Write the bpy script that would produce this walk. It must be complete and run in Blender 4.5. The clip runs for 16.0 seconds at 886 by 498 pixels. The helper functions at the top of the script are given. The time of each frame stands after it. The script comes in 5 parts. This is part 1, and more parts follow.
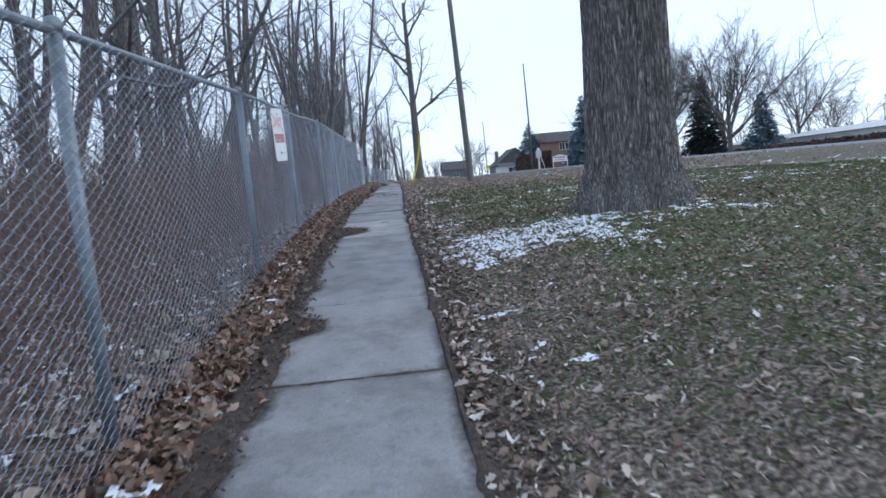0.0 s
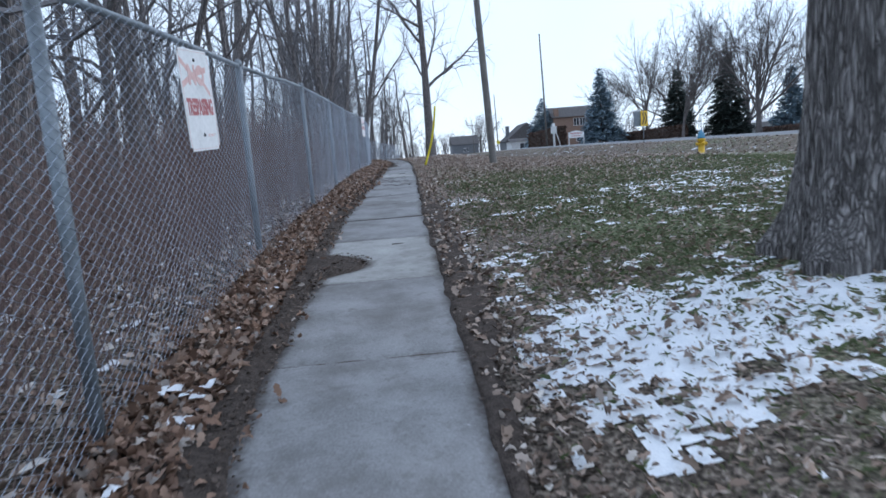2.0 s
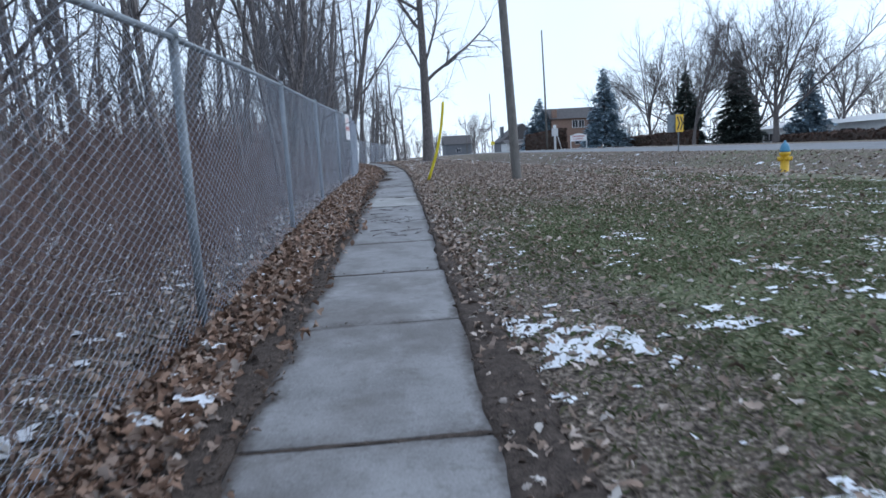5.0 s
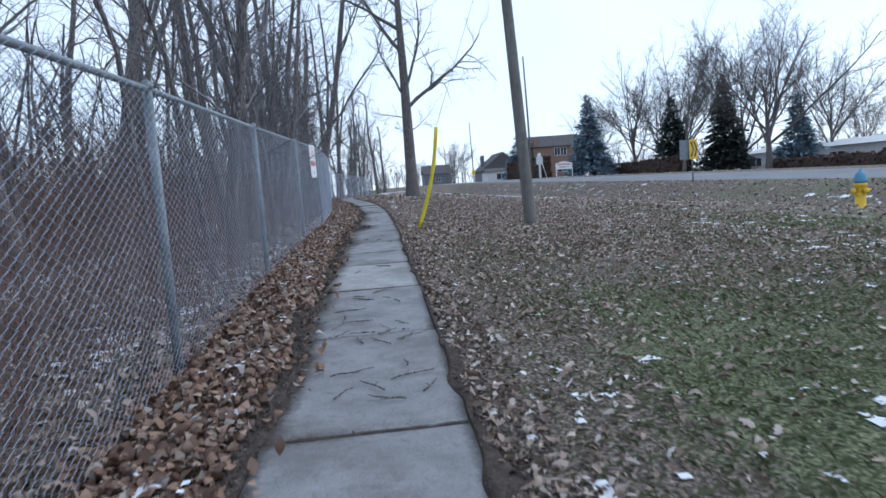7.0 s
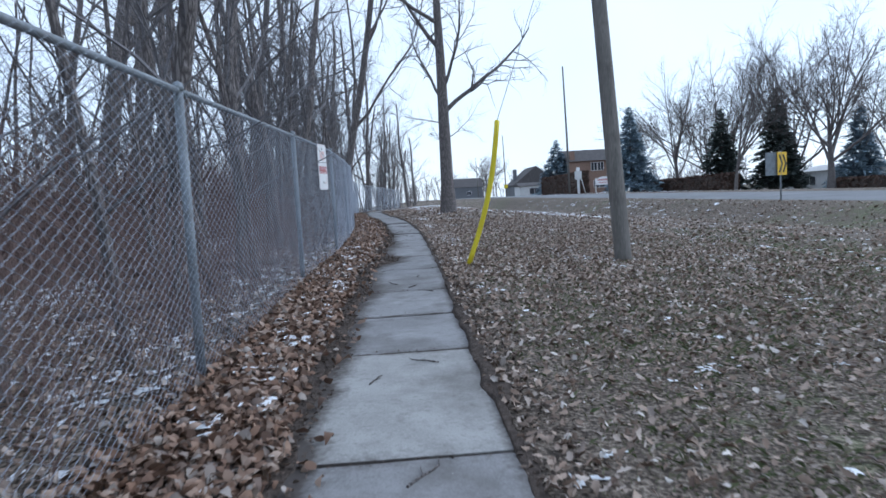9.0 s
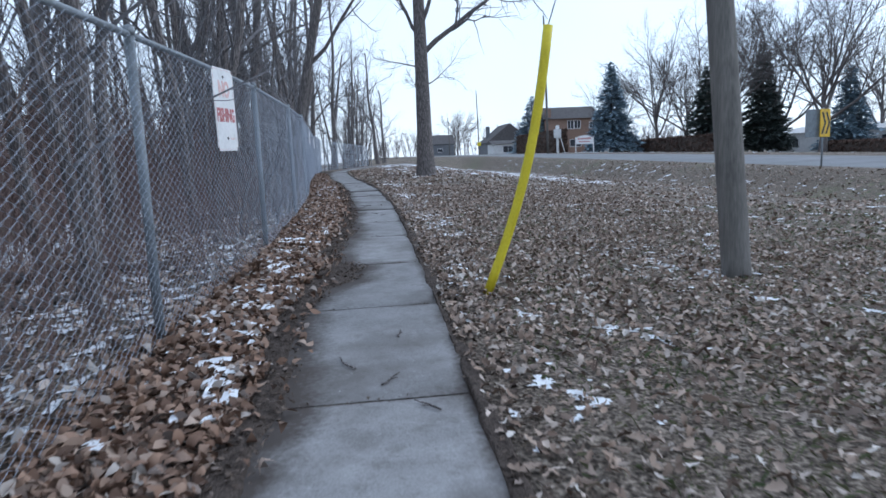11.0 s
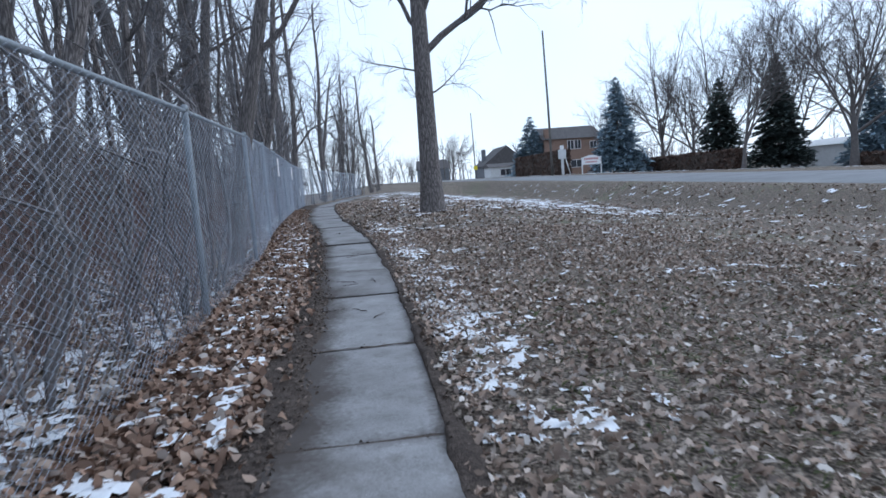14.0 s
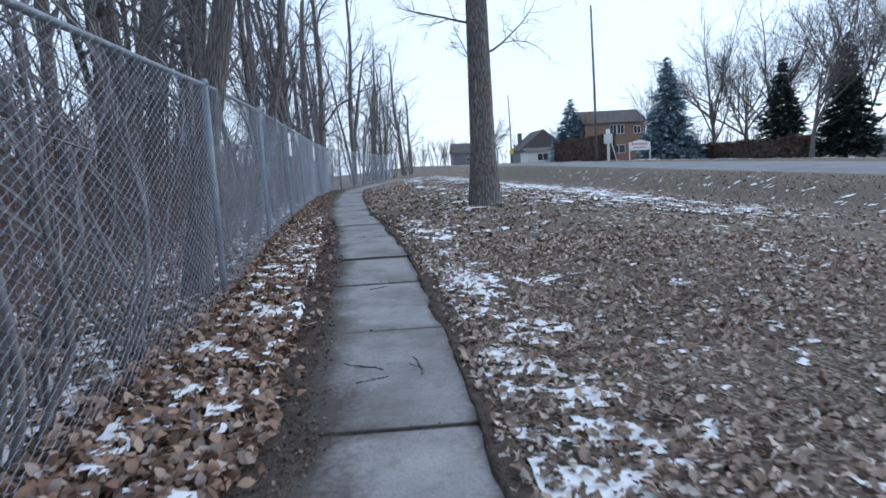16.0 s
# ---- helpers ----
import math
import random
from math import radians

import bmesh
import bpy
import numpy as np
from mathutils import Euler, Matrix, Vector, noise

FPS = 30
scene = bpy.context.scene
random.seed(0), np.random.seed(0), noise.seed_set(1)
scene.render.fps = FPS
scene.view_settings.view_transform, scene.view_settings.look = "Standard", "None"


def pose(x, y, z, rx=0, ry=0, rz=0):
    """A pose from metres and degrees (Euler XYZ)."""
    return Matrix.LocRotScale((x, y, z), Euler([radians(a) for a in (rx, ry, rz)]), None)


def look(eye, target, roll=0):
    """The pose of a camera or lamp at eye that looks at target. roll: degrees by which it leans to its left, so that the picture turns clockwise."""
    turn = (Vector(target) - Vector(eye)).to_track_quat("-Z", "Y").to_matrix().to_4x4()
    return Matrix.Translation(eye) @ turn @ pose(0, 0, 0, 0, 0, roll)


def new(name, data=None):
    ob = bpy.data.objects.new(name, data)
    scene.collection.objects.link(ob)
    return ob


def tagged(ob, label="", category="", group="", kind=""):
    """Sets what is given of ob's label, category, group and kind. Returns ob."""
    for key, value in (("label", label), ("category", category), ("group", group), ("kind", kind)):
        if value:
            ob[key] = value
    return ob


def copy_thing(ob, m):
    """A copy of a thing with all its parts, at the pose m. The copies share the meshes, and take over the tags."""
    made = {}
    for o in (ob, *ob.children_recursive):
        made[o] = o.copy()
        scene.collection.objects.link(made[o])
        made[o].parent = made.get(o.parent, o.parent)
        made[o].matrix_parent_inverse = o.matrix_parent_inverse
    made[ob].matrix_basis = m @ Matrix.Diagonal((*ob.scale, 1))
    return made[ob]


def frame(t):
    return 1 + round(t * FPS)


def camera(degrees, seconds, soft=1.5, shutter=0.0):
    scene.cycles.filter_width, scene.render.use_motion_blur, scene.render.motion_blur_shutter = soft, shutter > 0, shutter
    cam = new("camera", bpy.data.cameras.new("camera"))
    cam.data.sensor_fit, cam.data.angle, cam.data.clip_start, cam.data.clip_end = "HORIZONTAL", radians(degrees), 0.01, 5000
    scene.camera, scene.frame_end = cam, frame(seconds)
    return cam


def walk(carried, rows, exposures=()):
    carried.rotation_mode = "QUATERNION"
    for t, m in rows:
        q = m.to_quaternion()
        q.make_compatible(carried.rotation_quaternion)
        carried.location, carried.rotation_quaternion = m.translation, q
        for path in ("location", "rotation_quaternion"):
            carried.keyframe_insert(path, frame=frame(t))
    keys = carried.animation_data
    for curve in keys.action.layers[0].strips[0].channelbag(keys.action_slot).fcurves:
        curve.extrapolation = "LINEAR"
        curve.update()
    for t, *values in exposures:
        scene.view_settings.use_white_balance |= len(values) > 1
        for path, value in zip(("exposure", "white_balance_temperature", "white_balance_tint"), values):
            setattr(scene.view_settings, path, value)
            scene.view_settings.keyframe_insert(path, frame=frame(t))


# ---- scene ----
cam = camera(68.57, 16.0, soft=1.6, shutter=0.25)
# t, x, y, z, yaw, pitch, roll
ROWS = [
    (0.0, 0.000, 0.000, 1.497, -4.75, -5.56, 5.08),
    (0.5, 0.003, 1.034, 1.569, -5.38, -5.93, 5.27),
    (1.0, 0.007, 2.023, 1.637, -5.33, -5.90, 4.83),
    (1.5, -0.043, 3.004, 1.694, -4.41, -6.20, 4.98),
    (2.0, -0.044, 3.925, 1.793, -4.07, -7.72, 4.49),
    (2.5, -0.090, 4.877, 1.862, -3.30, -8.11, 4.28),
    (3.0, -0.081, 5.847, 1.945, -3.55, -8.17, 4.14),
    (3.5, -0.146, 6.783, 2.009, -3.15, -8.30, 4.12),
    (4.0, -0.134, 7.782, 2.080, -3.67, -8.22, 3.88),
    (6.5, -0.106, 13.158, 2.470, -6.51, -6.37, 3.60),
    (7.0, -0.064, 14.197, 2.526, -6.76, -5.48, 4.26),
    (7.5, -0.075, 15.232, 2.555, -5.52, -4.72, 4.31),
    (8.0, -0.034, 16.245, 2.577, -5.04, -4.13, 3.88),
    (8.5, -0.058, 17.307, 2.606, -3.94, -3.83, 3.29),
    (11.0, 0.030, 22.923, 2.800, -6.84, -8.03, 2.44),
    (11.5, 0.050, 23.902, 2.855, -7.32, -8.46, 2.28),
    (12.0, 0.098, 24.835, 2.888, -8.24, -8.04, 2.12),
    (12.5, 0.109, 25.821, 2.908, -7.39, -7.18, 2.24),
    (13.0, 0.139, 26.781, 2.936, -7.09, -6.58, 3.16),
    (13.5, 0.191, 27.765, 2.967, -6.76, -6.00, 4.10),
    (14.0, 0.235, 28.752, 2.992, -7.40, -5.94, 4.21),
    (14.5, 0.249, 29.729, 3.008, -6.56, -6.19, 4.13),
    (15.0, 0.255, 30.735, 3.020, -6.27, -6.87, 4.04),
    (15.5, 0.272, 31.748, 3.036, -5.58, -7.20, 3.57),
    (16.0, 0.225, 32.763, 3.045, -4.58, -7.19, 3.14),
]
walk(cam, [(t, pose(x, y, z, 90 + pitch, roll, yaw)) for t, x, y, z, yaw, pitch, roll in ROWS], [(0.0, 0.46, 5600, 8), (16.0, 0.46, 5600, 8)])

# ---- world and light: a bright, thinly overcast winter afternoon ----
world = bpy.data.worlds.new("world")
scene.world = world
world.use_nodes = True
wn, wl = world.node_tree.nodes, world.node_tree.links
wn.clear()
sky = wn.new("ShaderNodeTexSky")
sky.sky_type, sky.sun_disc = "NISHITA", False
sky.sun_elevation, sky.sun_rotation = radians(35), radians(75)
sky.air_density, sky.dust_density, sky.ozone_density = 1.0, 1.0, 2.0
wb = wn.new("ShaderNodeBackground")
wb.inputs["Strength"].default_value = 0.15
wo = wn.new("ShaderNodeOutputWorld")
cloud = wn.new("ShaderNodeMix")
cloud.data_type, cloud.blend_type = "RGBA", "MIX"
cloud.inputs[0].default_value = 0.80
veil_tc, veil, veil_ramp = wn.new("ShaderNodeTexCoord"), wn.new("ShaderNodeTexNoise"), wn.new("ShaderNodeValToRGB")
veil.inputs["Scale"].default_value, veil.inputs["Detail"].default_value = 1.6, 5
veil_ramp.color_ramp.elements[0].position, veil_ramp.color_ramp.elements[1].position = 0.35, 0.65
veil_ramp.color_ramp.elements[0].color, veil_ramp.color_ramp.elements[1].color = (4.7, 5.3, 6.2, 1), (5.6, 5.85, 6.1, 1)
wl.new(veil_tc.outputs["Generated"], veil.inputs[0]), wl.new(veil.outputs["Fac"], veil_ramp.inputs[0])
wl.new(sky.outputs[0], cloud.inputs[6]), wl.new(veil_ramp.outputs[0], cloud.inputs[7])
wl.new(cloud.outputs[2], wb.inputs[0])
wl.new(wb.outputs[0], wo.inputs[0])
sun = new("sun", bpy.data.lights.new("sun", "SUN"))
sun.data.energy, sun.data.angle, sun.data.color = 0.6, radians(25), (1.0, 0.95, 0.9)
sun.matrix_world = look((79, 21, 57), (0, 0, 0))


# ---- materials ----
def mat(name, dark, light, rough=0.8, scale=8.0, fine=60.0, bump=0.3, stretch=(1, 1, 1), metal=0.0, rand=0.0, gen=False, bumpd=0.01, spec=0.3):
    """Two-scale noise between two colours, with fine relief. rand: spread between pieces."""
    m = bpy.data.materials.new(name)
    m.use_nodes = True
    nd, ln = m.node_tree.nodes, m.node_tree.links
    b = nd["Principled BSDF"]
    b.inputs["Roughness"].default_value, b.inputs["Metallic"].default_value = rough, metal
    b.inputs["Specular IOR Level"].default_value = spec
    tc, mp = nd.new("ShaderNodeTexCoord"), nd.new("ShaderNodeMapping")
    mp.inputs["Scale"].default_value = stretch
    ln.new(tc.outputs["Object"], mp.inputs[0])
    a, c = nd.new("ShaderNodeTexNoise"), nd.new("ShaderNodeTexNoise")
    a.inputs["Scale"].default_value, a.inputs["Detail"].default_value = scale, 5
    c.inputs["Scale"].default_value, c.inputs["Detail"].default_value = fine, 4
    ln.new(mp.outputs[0], a.inputs[0]), ln.new(mp.outputs[0], c.inputs[0])
    mix = nd.new("ShaderNodeMath")
    mix.operation = "MULTIPLY_ADD"
    mix.inputs[1].default_value = 0.5
    half = nd.new("ShaderNodeMath")
    half.operation = "MULTIPLY"
    half.inputs[1].default_value = 0.5
    ln.new(c.outputs["Fac"], half.inputs[0])
    ln.new(a.outputs["Fac"], mix.inputs[0]), ln.new(half.outputs[0], mix.inputs[2])
    ramp = nd.new("ShaderNodeValToRGB")
    ramp.color_ramp.elements[0].position, ramp.color_ramp.elements[1].position = 0.33, 0.67
    ramp.color_ramp.elements[0].color, ramp.color_ramp.elements[1].color = (*dark, 1), (*light, 1)
    ln.new(mix.outputs[0], ramp.inputs[0])
    out = ramp.outputs[0]
    if rand:
        src = nd.new("ShaderNodeNewGeometry").outputs["Random Per Island"] if gen else nd.new("ShaderNodeObjectInfo").outputs["Random"]
        mr, hs = nd.new("ShaderNodeMapRange"), nd.new("ShaderNodeHueSaturation")
        mr.inputs[3].default_value, mr.inputs[4].default_value = 1 - rand, 1 + rand
        ln.new(src, mr.inputs[0]), ln.new(mr.outputs[0], hs.inputs["Value"]), ln.new(out, hs.inputs["Color"])
        out = hs.outputs[0]
    ln.new(out, b.inputs["Base Color"])
    if bump:
        bp = nd.new("ShaderNodeBump")
        bp.inputs["Strength"].default_value, bp.inputs["Distance"].default_value = bump, bumpd
        ln.new(mix.outputs[0], bp.inputs["Height"]), ln.new(bp.outputs[0], b.inputs["Normal"])
    return m


def islands(name, colours, rough=0.85):
    """Many small pieces in one mesh, each with its own colour out of a few."""
    m = bpy.data.materials.new(name)
    m.use_nodes = True
    nd, ln = m.node_tree.nodes, m.node_tree.links
    b = nd["Principled BSDF"]
    b.inputs["Roughness"].default_value, b.inputs["Specular IOR Level"].default_value = rough, 0.25
    g, r = nd.new("ShaderNodeNewGeometry"), nd.new("ShaderNodeValToRGB")
    r.color_ramp.elements[0].color = (*colours[0], 1)
    r.color_ramp.elements[1].color = (*colours[-1], 1)
    for i, c in enumerate(colours[1:-1], 1):
        r.color_ramp.elements.new(i / (len(colours) - 1)).color = (*c, 1)
    ln.new(g.outputs["Random Per Island"], r.inputs[0])
    ln.new(r.outputs[0], b.inputs["Base Color"])
    return m


M = dict(
    concrete=mat("concrete", (0.18, 0.176, 0.176), (0.32, 0.316, 0.32), 0.9, 3.5, 90, 0.25, rand=0.10, bumpd=0.004),
    paleconcrete=mat("pale_concrete", (0.25, 0.245, 0.235), (0.40, 0.395, 0.385), 0.9, 3.5, 90, 0.25, bumpd=0.004),
    soil=mat("soil", (0.035, 0.028, 0.025), (0.13, 0.105, 0.09), 0.97, 22, 110, 1.0, bumpd=0.03, spec=0.1),
    asphalt=mat("asphalt", (0.15, 0.155, 0.165), (0.24, 0.245, 0.255), 0.9, 0.4, 60, 0.3),
    bark=mat("oak_bark", (0.045, 0.039, 0.036), (0.27, 0.24, 0.225), 0.95, 16, 60, 1.0, (1, 1, 0.16), bumpd=0.05),
    bark2=mat("brown_bark", (0.045, 0.036, 0.033), (0.15, 0.122, 0.11), 0.95, 10, 50, 0.7, (1, 1, 0.25), rand=0.25, bumpd=0.02),
    twig=mat("twig_bark", (0.095, 0.092, 0.098), (0.22, 0.212, 0.22), 0.95, 6, 30, 0.0, rand=0.25),
    shrub=mat("shrub_bark", (0.11, 0.104, 0.106), (0.24, 0.225, 0.225), 0.95, 5, 30, 0.0, rand=0.2),
    farbark=mat("pale_bark", (0.075, 0.067, 0.065), (0.17, 0.152, 0.147), 0.95, 3, 20, 0.3, rand=0.15),
    steel=mat("galvanised_steel", (0.16, 0.185, 0.205), (0.30, 0.33, 0.36), 0.6, 6, 40, 0.1, metal=0.55, spec=0.5),
    wire=mat("galvanised_wire", (0.28, 0.315, 0.37), (0.45, 0.49, 0.56), 0.6, 3, 30, 0.0, metal=0.2),
    pole=mat("weathered_pole_wood", (0.10, 0.095, 0.088), (0.22, 0.205, 0.19), 0.9, 10, 70, 0.6, (1, 1, 0.06), bumpd=0.01),
    yellow=mat("yellow_plastic", (0.62, 0.50, 0.012), (0.78, 0.66, 0.03), 0.5, 5, 60, 0.05, spec=0.5),
    hydyellow=mat("yellow_paint", (0.60, 0.36, 0.015), (0.78, 0.5, 0.03), 0.5, 8, 60, 0.1, spec=0.5),
    hydblue=mat("blue_paint", (0.06, 0.2, 0.33), (0.10, 0.28, 0.42), 0.5, 8, 60, 0.1, spec=0.5),
    white=mat("white_sign_paint", (0.70, 0.70, 0.70), (0.84, 0.84, 0.84), 0.45, 5, 40, 0.03, spec=0.5),
    red=mat("faded_red_print", (0.40, 0.12, 0.13), (0.54, 0.22, 0.22), 0.6, 12, 60, 0.0),
    pink=mat("faded_pink_print", (0.66, 0.40, 0.37), (0.78, 0.58, 0.55), 0.6, 12, 60, 0.0),
    black=mat("black_bolt", (0.02, 0.02, 0.02), (0.05, 0.05, 0.05), 0.6, 10, 60, 0.0),
    snow=mat("old_snow", (0.66, 0.68, 0.72), (0.86, 0.87, 0.89), 0.7, 10, 90, 0.5, bumpd=0.01),
    brick=mat("brick_wall", (0.20, 0.13, 0.10), (0.31, 0.21, 0.165), 0.9, 3, 20, 0.2),
    roof=mat("dark_shingles", (0.055, 0.052, 0.052), (0.12, 0.11, 0.11), 0.9, 2, 20, 0.3),
    darkwall=mat("dark_siding", (0.11, 0.115, 0.125), (0.19, 0.195, 0.21), 0.9, 2, 20, 0.2),
    palewall=mat("pale_siding", (0.5, 0.5, 0.5), (0.66, 0.66, 0.66), 0.8, 2, 20, 0.1),
    glass=mat("dark_glass", (0.03, 0.035, 0.045), (0.06, 0.065, 0.075), 0.1, 2, 20, 0.0, spec=0.6),
    hedge=islands("hedge_leaves", [(0.052, 0.034, 0.027), (0.10, 0.064, 0.05), (0.075, 0.047, 0.038), (0.125, 0.085, 0.066)]),
    spruce=islands("blue_spruce_needles", [(0.13, 0.18, 0.215), (0.27, 0.35, 0.41), (0.18, 0.24, 0.285), (0.34, 0.43, 0.49)]),
    darkspruce=islands("dark_spruce_needles", [(0.035, 0.046, 0.044), (0.075, 0.094, 0.088), (0.052, 0.067, 0.063), (0.10, 0.12, 0.112)]),
    leaves=islands("dead_oak_leaves", [(0.10, 0.062, 0.045), (0.21, 0.13, 0.092), (0.33, 0.225, 0.165), (0.145, 0.09, 0.065), (0.40, 0.31, 0.25), (0.26, 0.16, 0.11), (0.12, 0.08, 0.062), (0.46, 0.41, 0.37)]),
    paleleaves=islands("weathered_dead_leaves", [(0.105, 0.078, 0.062), (0.27, 0.20, 0.155), (0.41, 0.32, 0.26), (0.165, 0.12, 0.095), (0.56, 0.48, 0.42), (0.31, 0.225, 0.172), (0.13, 0.09, 0.07), (0.70, 0.65, 0.60)]),
    grass=islands("winter_grass", [(0.085, 0.115, 0.05), (0.165, 0.175, 0.09), (0.07, 0.10, 0.042), (0.23, 0.21, 0.135), (0.10, 0.125, 0.055), (0.26, 0.235, 0.165)]),
    brush=islands("dry_reddish_stems", [(0.11, 0.075, 0.065), (0.17, 0.12, 0.105), (0.135, 0.09, 0.085), (0.22, 0.17, 0.15)]),
)


def ground_mat():
    """Soil under thin grass: green and straw patches near the walk's start, leaf mould further along, old snow in the hollows."""
    m = bpy.data.materials.new("lawn_ground")
    m.use_nodes = True
    nd, ln = m.node_tree.nodes, m.node_tree.links
    b = nd["Principled BSDF"]
    b.inputs["Roughness"].default_value, b.inputs["Specular IOR Level"].default_value = 0.95, 0.15
    tc = nd.new("ShaderNodeTexCoord")

    def noise_tex(scale, detail=5):
        n = nd.new("ShaderNodeTexNoise")
        n.inputs["Scale"].default_value, n.inputs["Detail"].default_value = scale, detail
        ln.new(tc.outputs["Object"], n.inputs[0])
        return n.outputs["Fac"]

    def ramp(fac, *stops):
        r = nd.new("ShaderNodeValToRGB")
        e = r.color_ramp.elements
        e[0].position, e[0].color = stops[0][0], (*stops[0][1], 1)
        e[1].position, e[1].color = stops[-1][0], (*stops[-1][1], 1)
        for p, c in stops[1:-1]:
            e.new(p).color = (*c, 1)
        ln.new(fac, r.inputs[0])
        return r.outputs[0]

    def mixed(f, a, c):
        x = nd.new("ShaderNodeMix")
        x.data_type = "RGBA"
        ln.new(f, x.inputs[0]), ln.new(a, x.inputs[6]), ln.new(c, x.inputs[7])
        return x.outputs[2]

    fine, mid, big = noise_tex(38, 6), noise_tex(5, 5), noise_tex(0.45, 4)
    green = ramp(fine, (0.34, (0.04, 0.049, 0.027)), (0.5, (0.13, 0.148, 0.078)), (0.68, (0.30, 0.295, 0.19)))
    straw = ramp(fine, (0.34, (0.036, 0.03, 0.025)), (0.5, (0.14, 0.114, 0.093)), (0.68, (0.36, 0.305, 0.25)))
    gmask = nd.new("ShaderNodeAttribute")
    gmask.attribute_name = "green"
    add = nd.new("ShaderNodeMath")
    add.operation = "ADD"
    ln.new(gmask.outputs["Fac"], add.inputs[0]), ln.new(mid, add.inputs[1])
    sel = ramp(add.outputs[0], (0.75, (0, 0, 0)), (1.05, (1, 1, 1)))
    col = mixed(sel, straw, green)
    ln.new(col, b.inputs["Base Color"])
    bp = nd.new("ShaderNodeBump")
    bp.inputs["Strength"].default_value, bp.inputs["Distance"].default_value = 0.9, 0.03
    ln.new(fine, bp.inputs["Height"]), ln.new(bp.outputs[0], b.inputs["Normal"])
    return m


M["ground"] = ground_mat()


def furrows(m, scale, squeeze, dark, light):
    """Bark of long plates parted by deep cracks."""
    nd, ln = m.node_tree.nodes, m.node_tree.links
    b = nd["Principled BSDF"]
    tc, mp, n, v = nd.new("ShaderNodeTexCoord"), nd.new("ShaderNodeMapping"), nd.new("ShaderNodeTexNoise"), nd.new("ShaderNodeTexVoronoi")
    mp.inputs["Scale"].default_value = (1, 1, squeeze)
    n.inputs["Scale"].default_value, n.inputs["Detail"].default_value = 9, 4
    add = nd.new("ShaderNodeVectorMath")
    add.operation = "MULTIPLY_ADD"
    add.inputs[1].default_value = (0.13, 0.13, 0.13)
    ln.new(tc.outputs["Object"], mp.inputs[0]), ln.new(mp.outputs[0], n.inputs[0])
    ln.new(n.outputs["Color"], add.inputs[0]), ln.new(mp.outputs[0], add.inputs[2]), ln.new(add.outputs[0], v.inputs[0])
    v.feature = "DISTANCE_TO_EDGE"
    v.inputs["Scale"].default_value = scale
    r, fine = nd.new("ShaderNodeValToRGB"), nd.new("ShaderNodeTexNoise")
    fine.inputs["Scale"].default_value, fine.inputs["Detail"].default_value = 40, 5
    ln.new(mp.outputs[0], fine.inputs[0])
    mul = nd.new("ShaderNodeMath")
    mul.operation = "MULTIPLY"
    ln.new(v.outputs["Distance"], mul.inputs[0]), ln.new(fine.outputs["Fac"], mul.inputs[1])
    e = r.color_ramp.elements
    e[0].position, e[0].color = 0.0, (*dark, 1)
    e[1].position, e[1].color = 0.17, (*light, 1)
    ln.new(mul.outputs[0], r.inputs[0]), ln.new(r.outputs[0], b.inputs["Base Color"])
    bp = nd["Bump"]
    bp.inputs["Distance"].default_value = 0.12
    ln.new(mul.outputs[0], bp.inputs["Height"])


furrows(M["bark"], 44.0, 0.10, (0.075, 0.068, 0.066), (0.44, 0.41, 0.395))
furrows(M["bark2"], 34.0, 0.12, (0.085, 0.076, 0.075), (0.30, 0.27, 0.262))


def dirty(m, colour, scale, low, high, amount):
    """Stains of another colour over a material, in patches."""
    nd, ln = m.node_tree.nodes, m.node_tree.links
    b = nd["Principled BSDF"]
    old = b.inputs["Base Color"].links[0].from_socket
    g, n, r, x = nd.new("ShaderNodeNewGeometry"), nd.new("ShaderNodeTexNoise"), nd.new("ShaderNodeMapRange"), nd.new("ShaderNodeMix")
    n.inputs["Scale"].default_value, n.inputs["Detail"].default_value, n.inputs["Roughness"].default_value = scale, 7, 0.65
    ln.new(g.outputs["Position"], n.inputs[0]), ln.new(n.outputs["Fac"], r.inputs[0])
    r.inputs[1].default_value, r.inputs[2].default_value, r.inputs[3].default_value, r.inputs[4].default_value = low, high, 0, amount
    x.data_type = "RGBA"
    x.inputs[7].default_value = (*colour, 1)
    ln.new(r.outputs[0], x.inputs[0]), ln.new(old, x.inputs[6]), ln.new(x.outputs[2], b.inputs["Base Color"])


def earthy(m):
    """Damp earth trodden over the concrete, thickest beside the bare soil and the joints."""
    nd, ln = m.node_tree.nodes, m.node_tree.links
    b = nd["Principled BSDF"]
    old = b.inputs["Base Color"].links[0].from_socket
    at, g, n, add, r, x = nd.new("ShaderNodeAttribute"), nd.new("ShaderNodeNewGeometry"), nd.new("ShaderNodeTexNoise"), nd.new("ShaderNodeMath"), nd.new("ShaderNodeMapRange"), nd.new("ShaderNodeMix")
    at.attribute_name = "earth"
    n.inputs["Scale"].default_value, n.inputs["Detail"].default_value = 30, 6
    ln.new(g.outputs["Position"], n.inputs[0])
    ln.new(at.outputs["Fac"], add.inputs[0]), ln.new(n.outputs["Fac"], add.inputs[1]), ln.new(add.outputs[0], r.inputs[0])
    r.inputs[1].default_value, r.inputs[2].default_value, r.inputs[3].default_value, r.inputs[4].default_value = 0.55, 1.35, 0, 0.92
    x.data_type = "RGBA"
    x.inputs[7].default_value = (0.062, 0.05, 0.044, 1)
    ln.new(r.outputs[0], x.inputs[0]), ln.new(old, x.inputs[6]), ln.new(x.outputs[2], b.inputs["Base Color"])


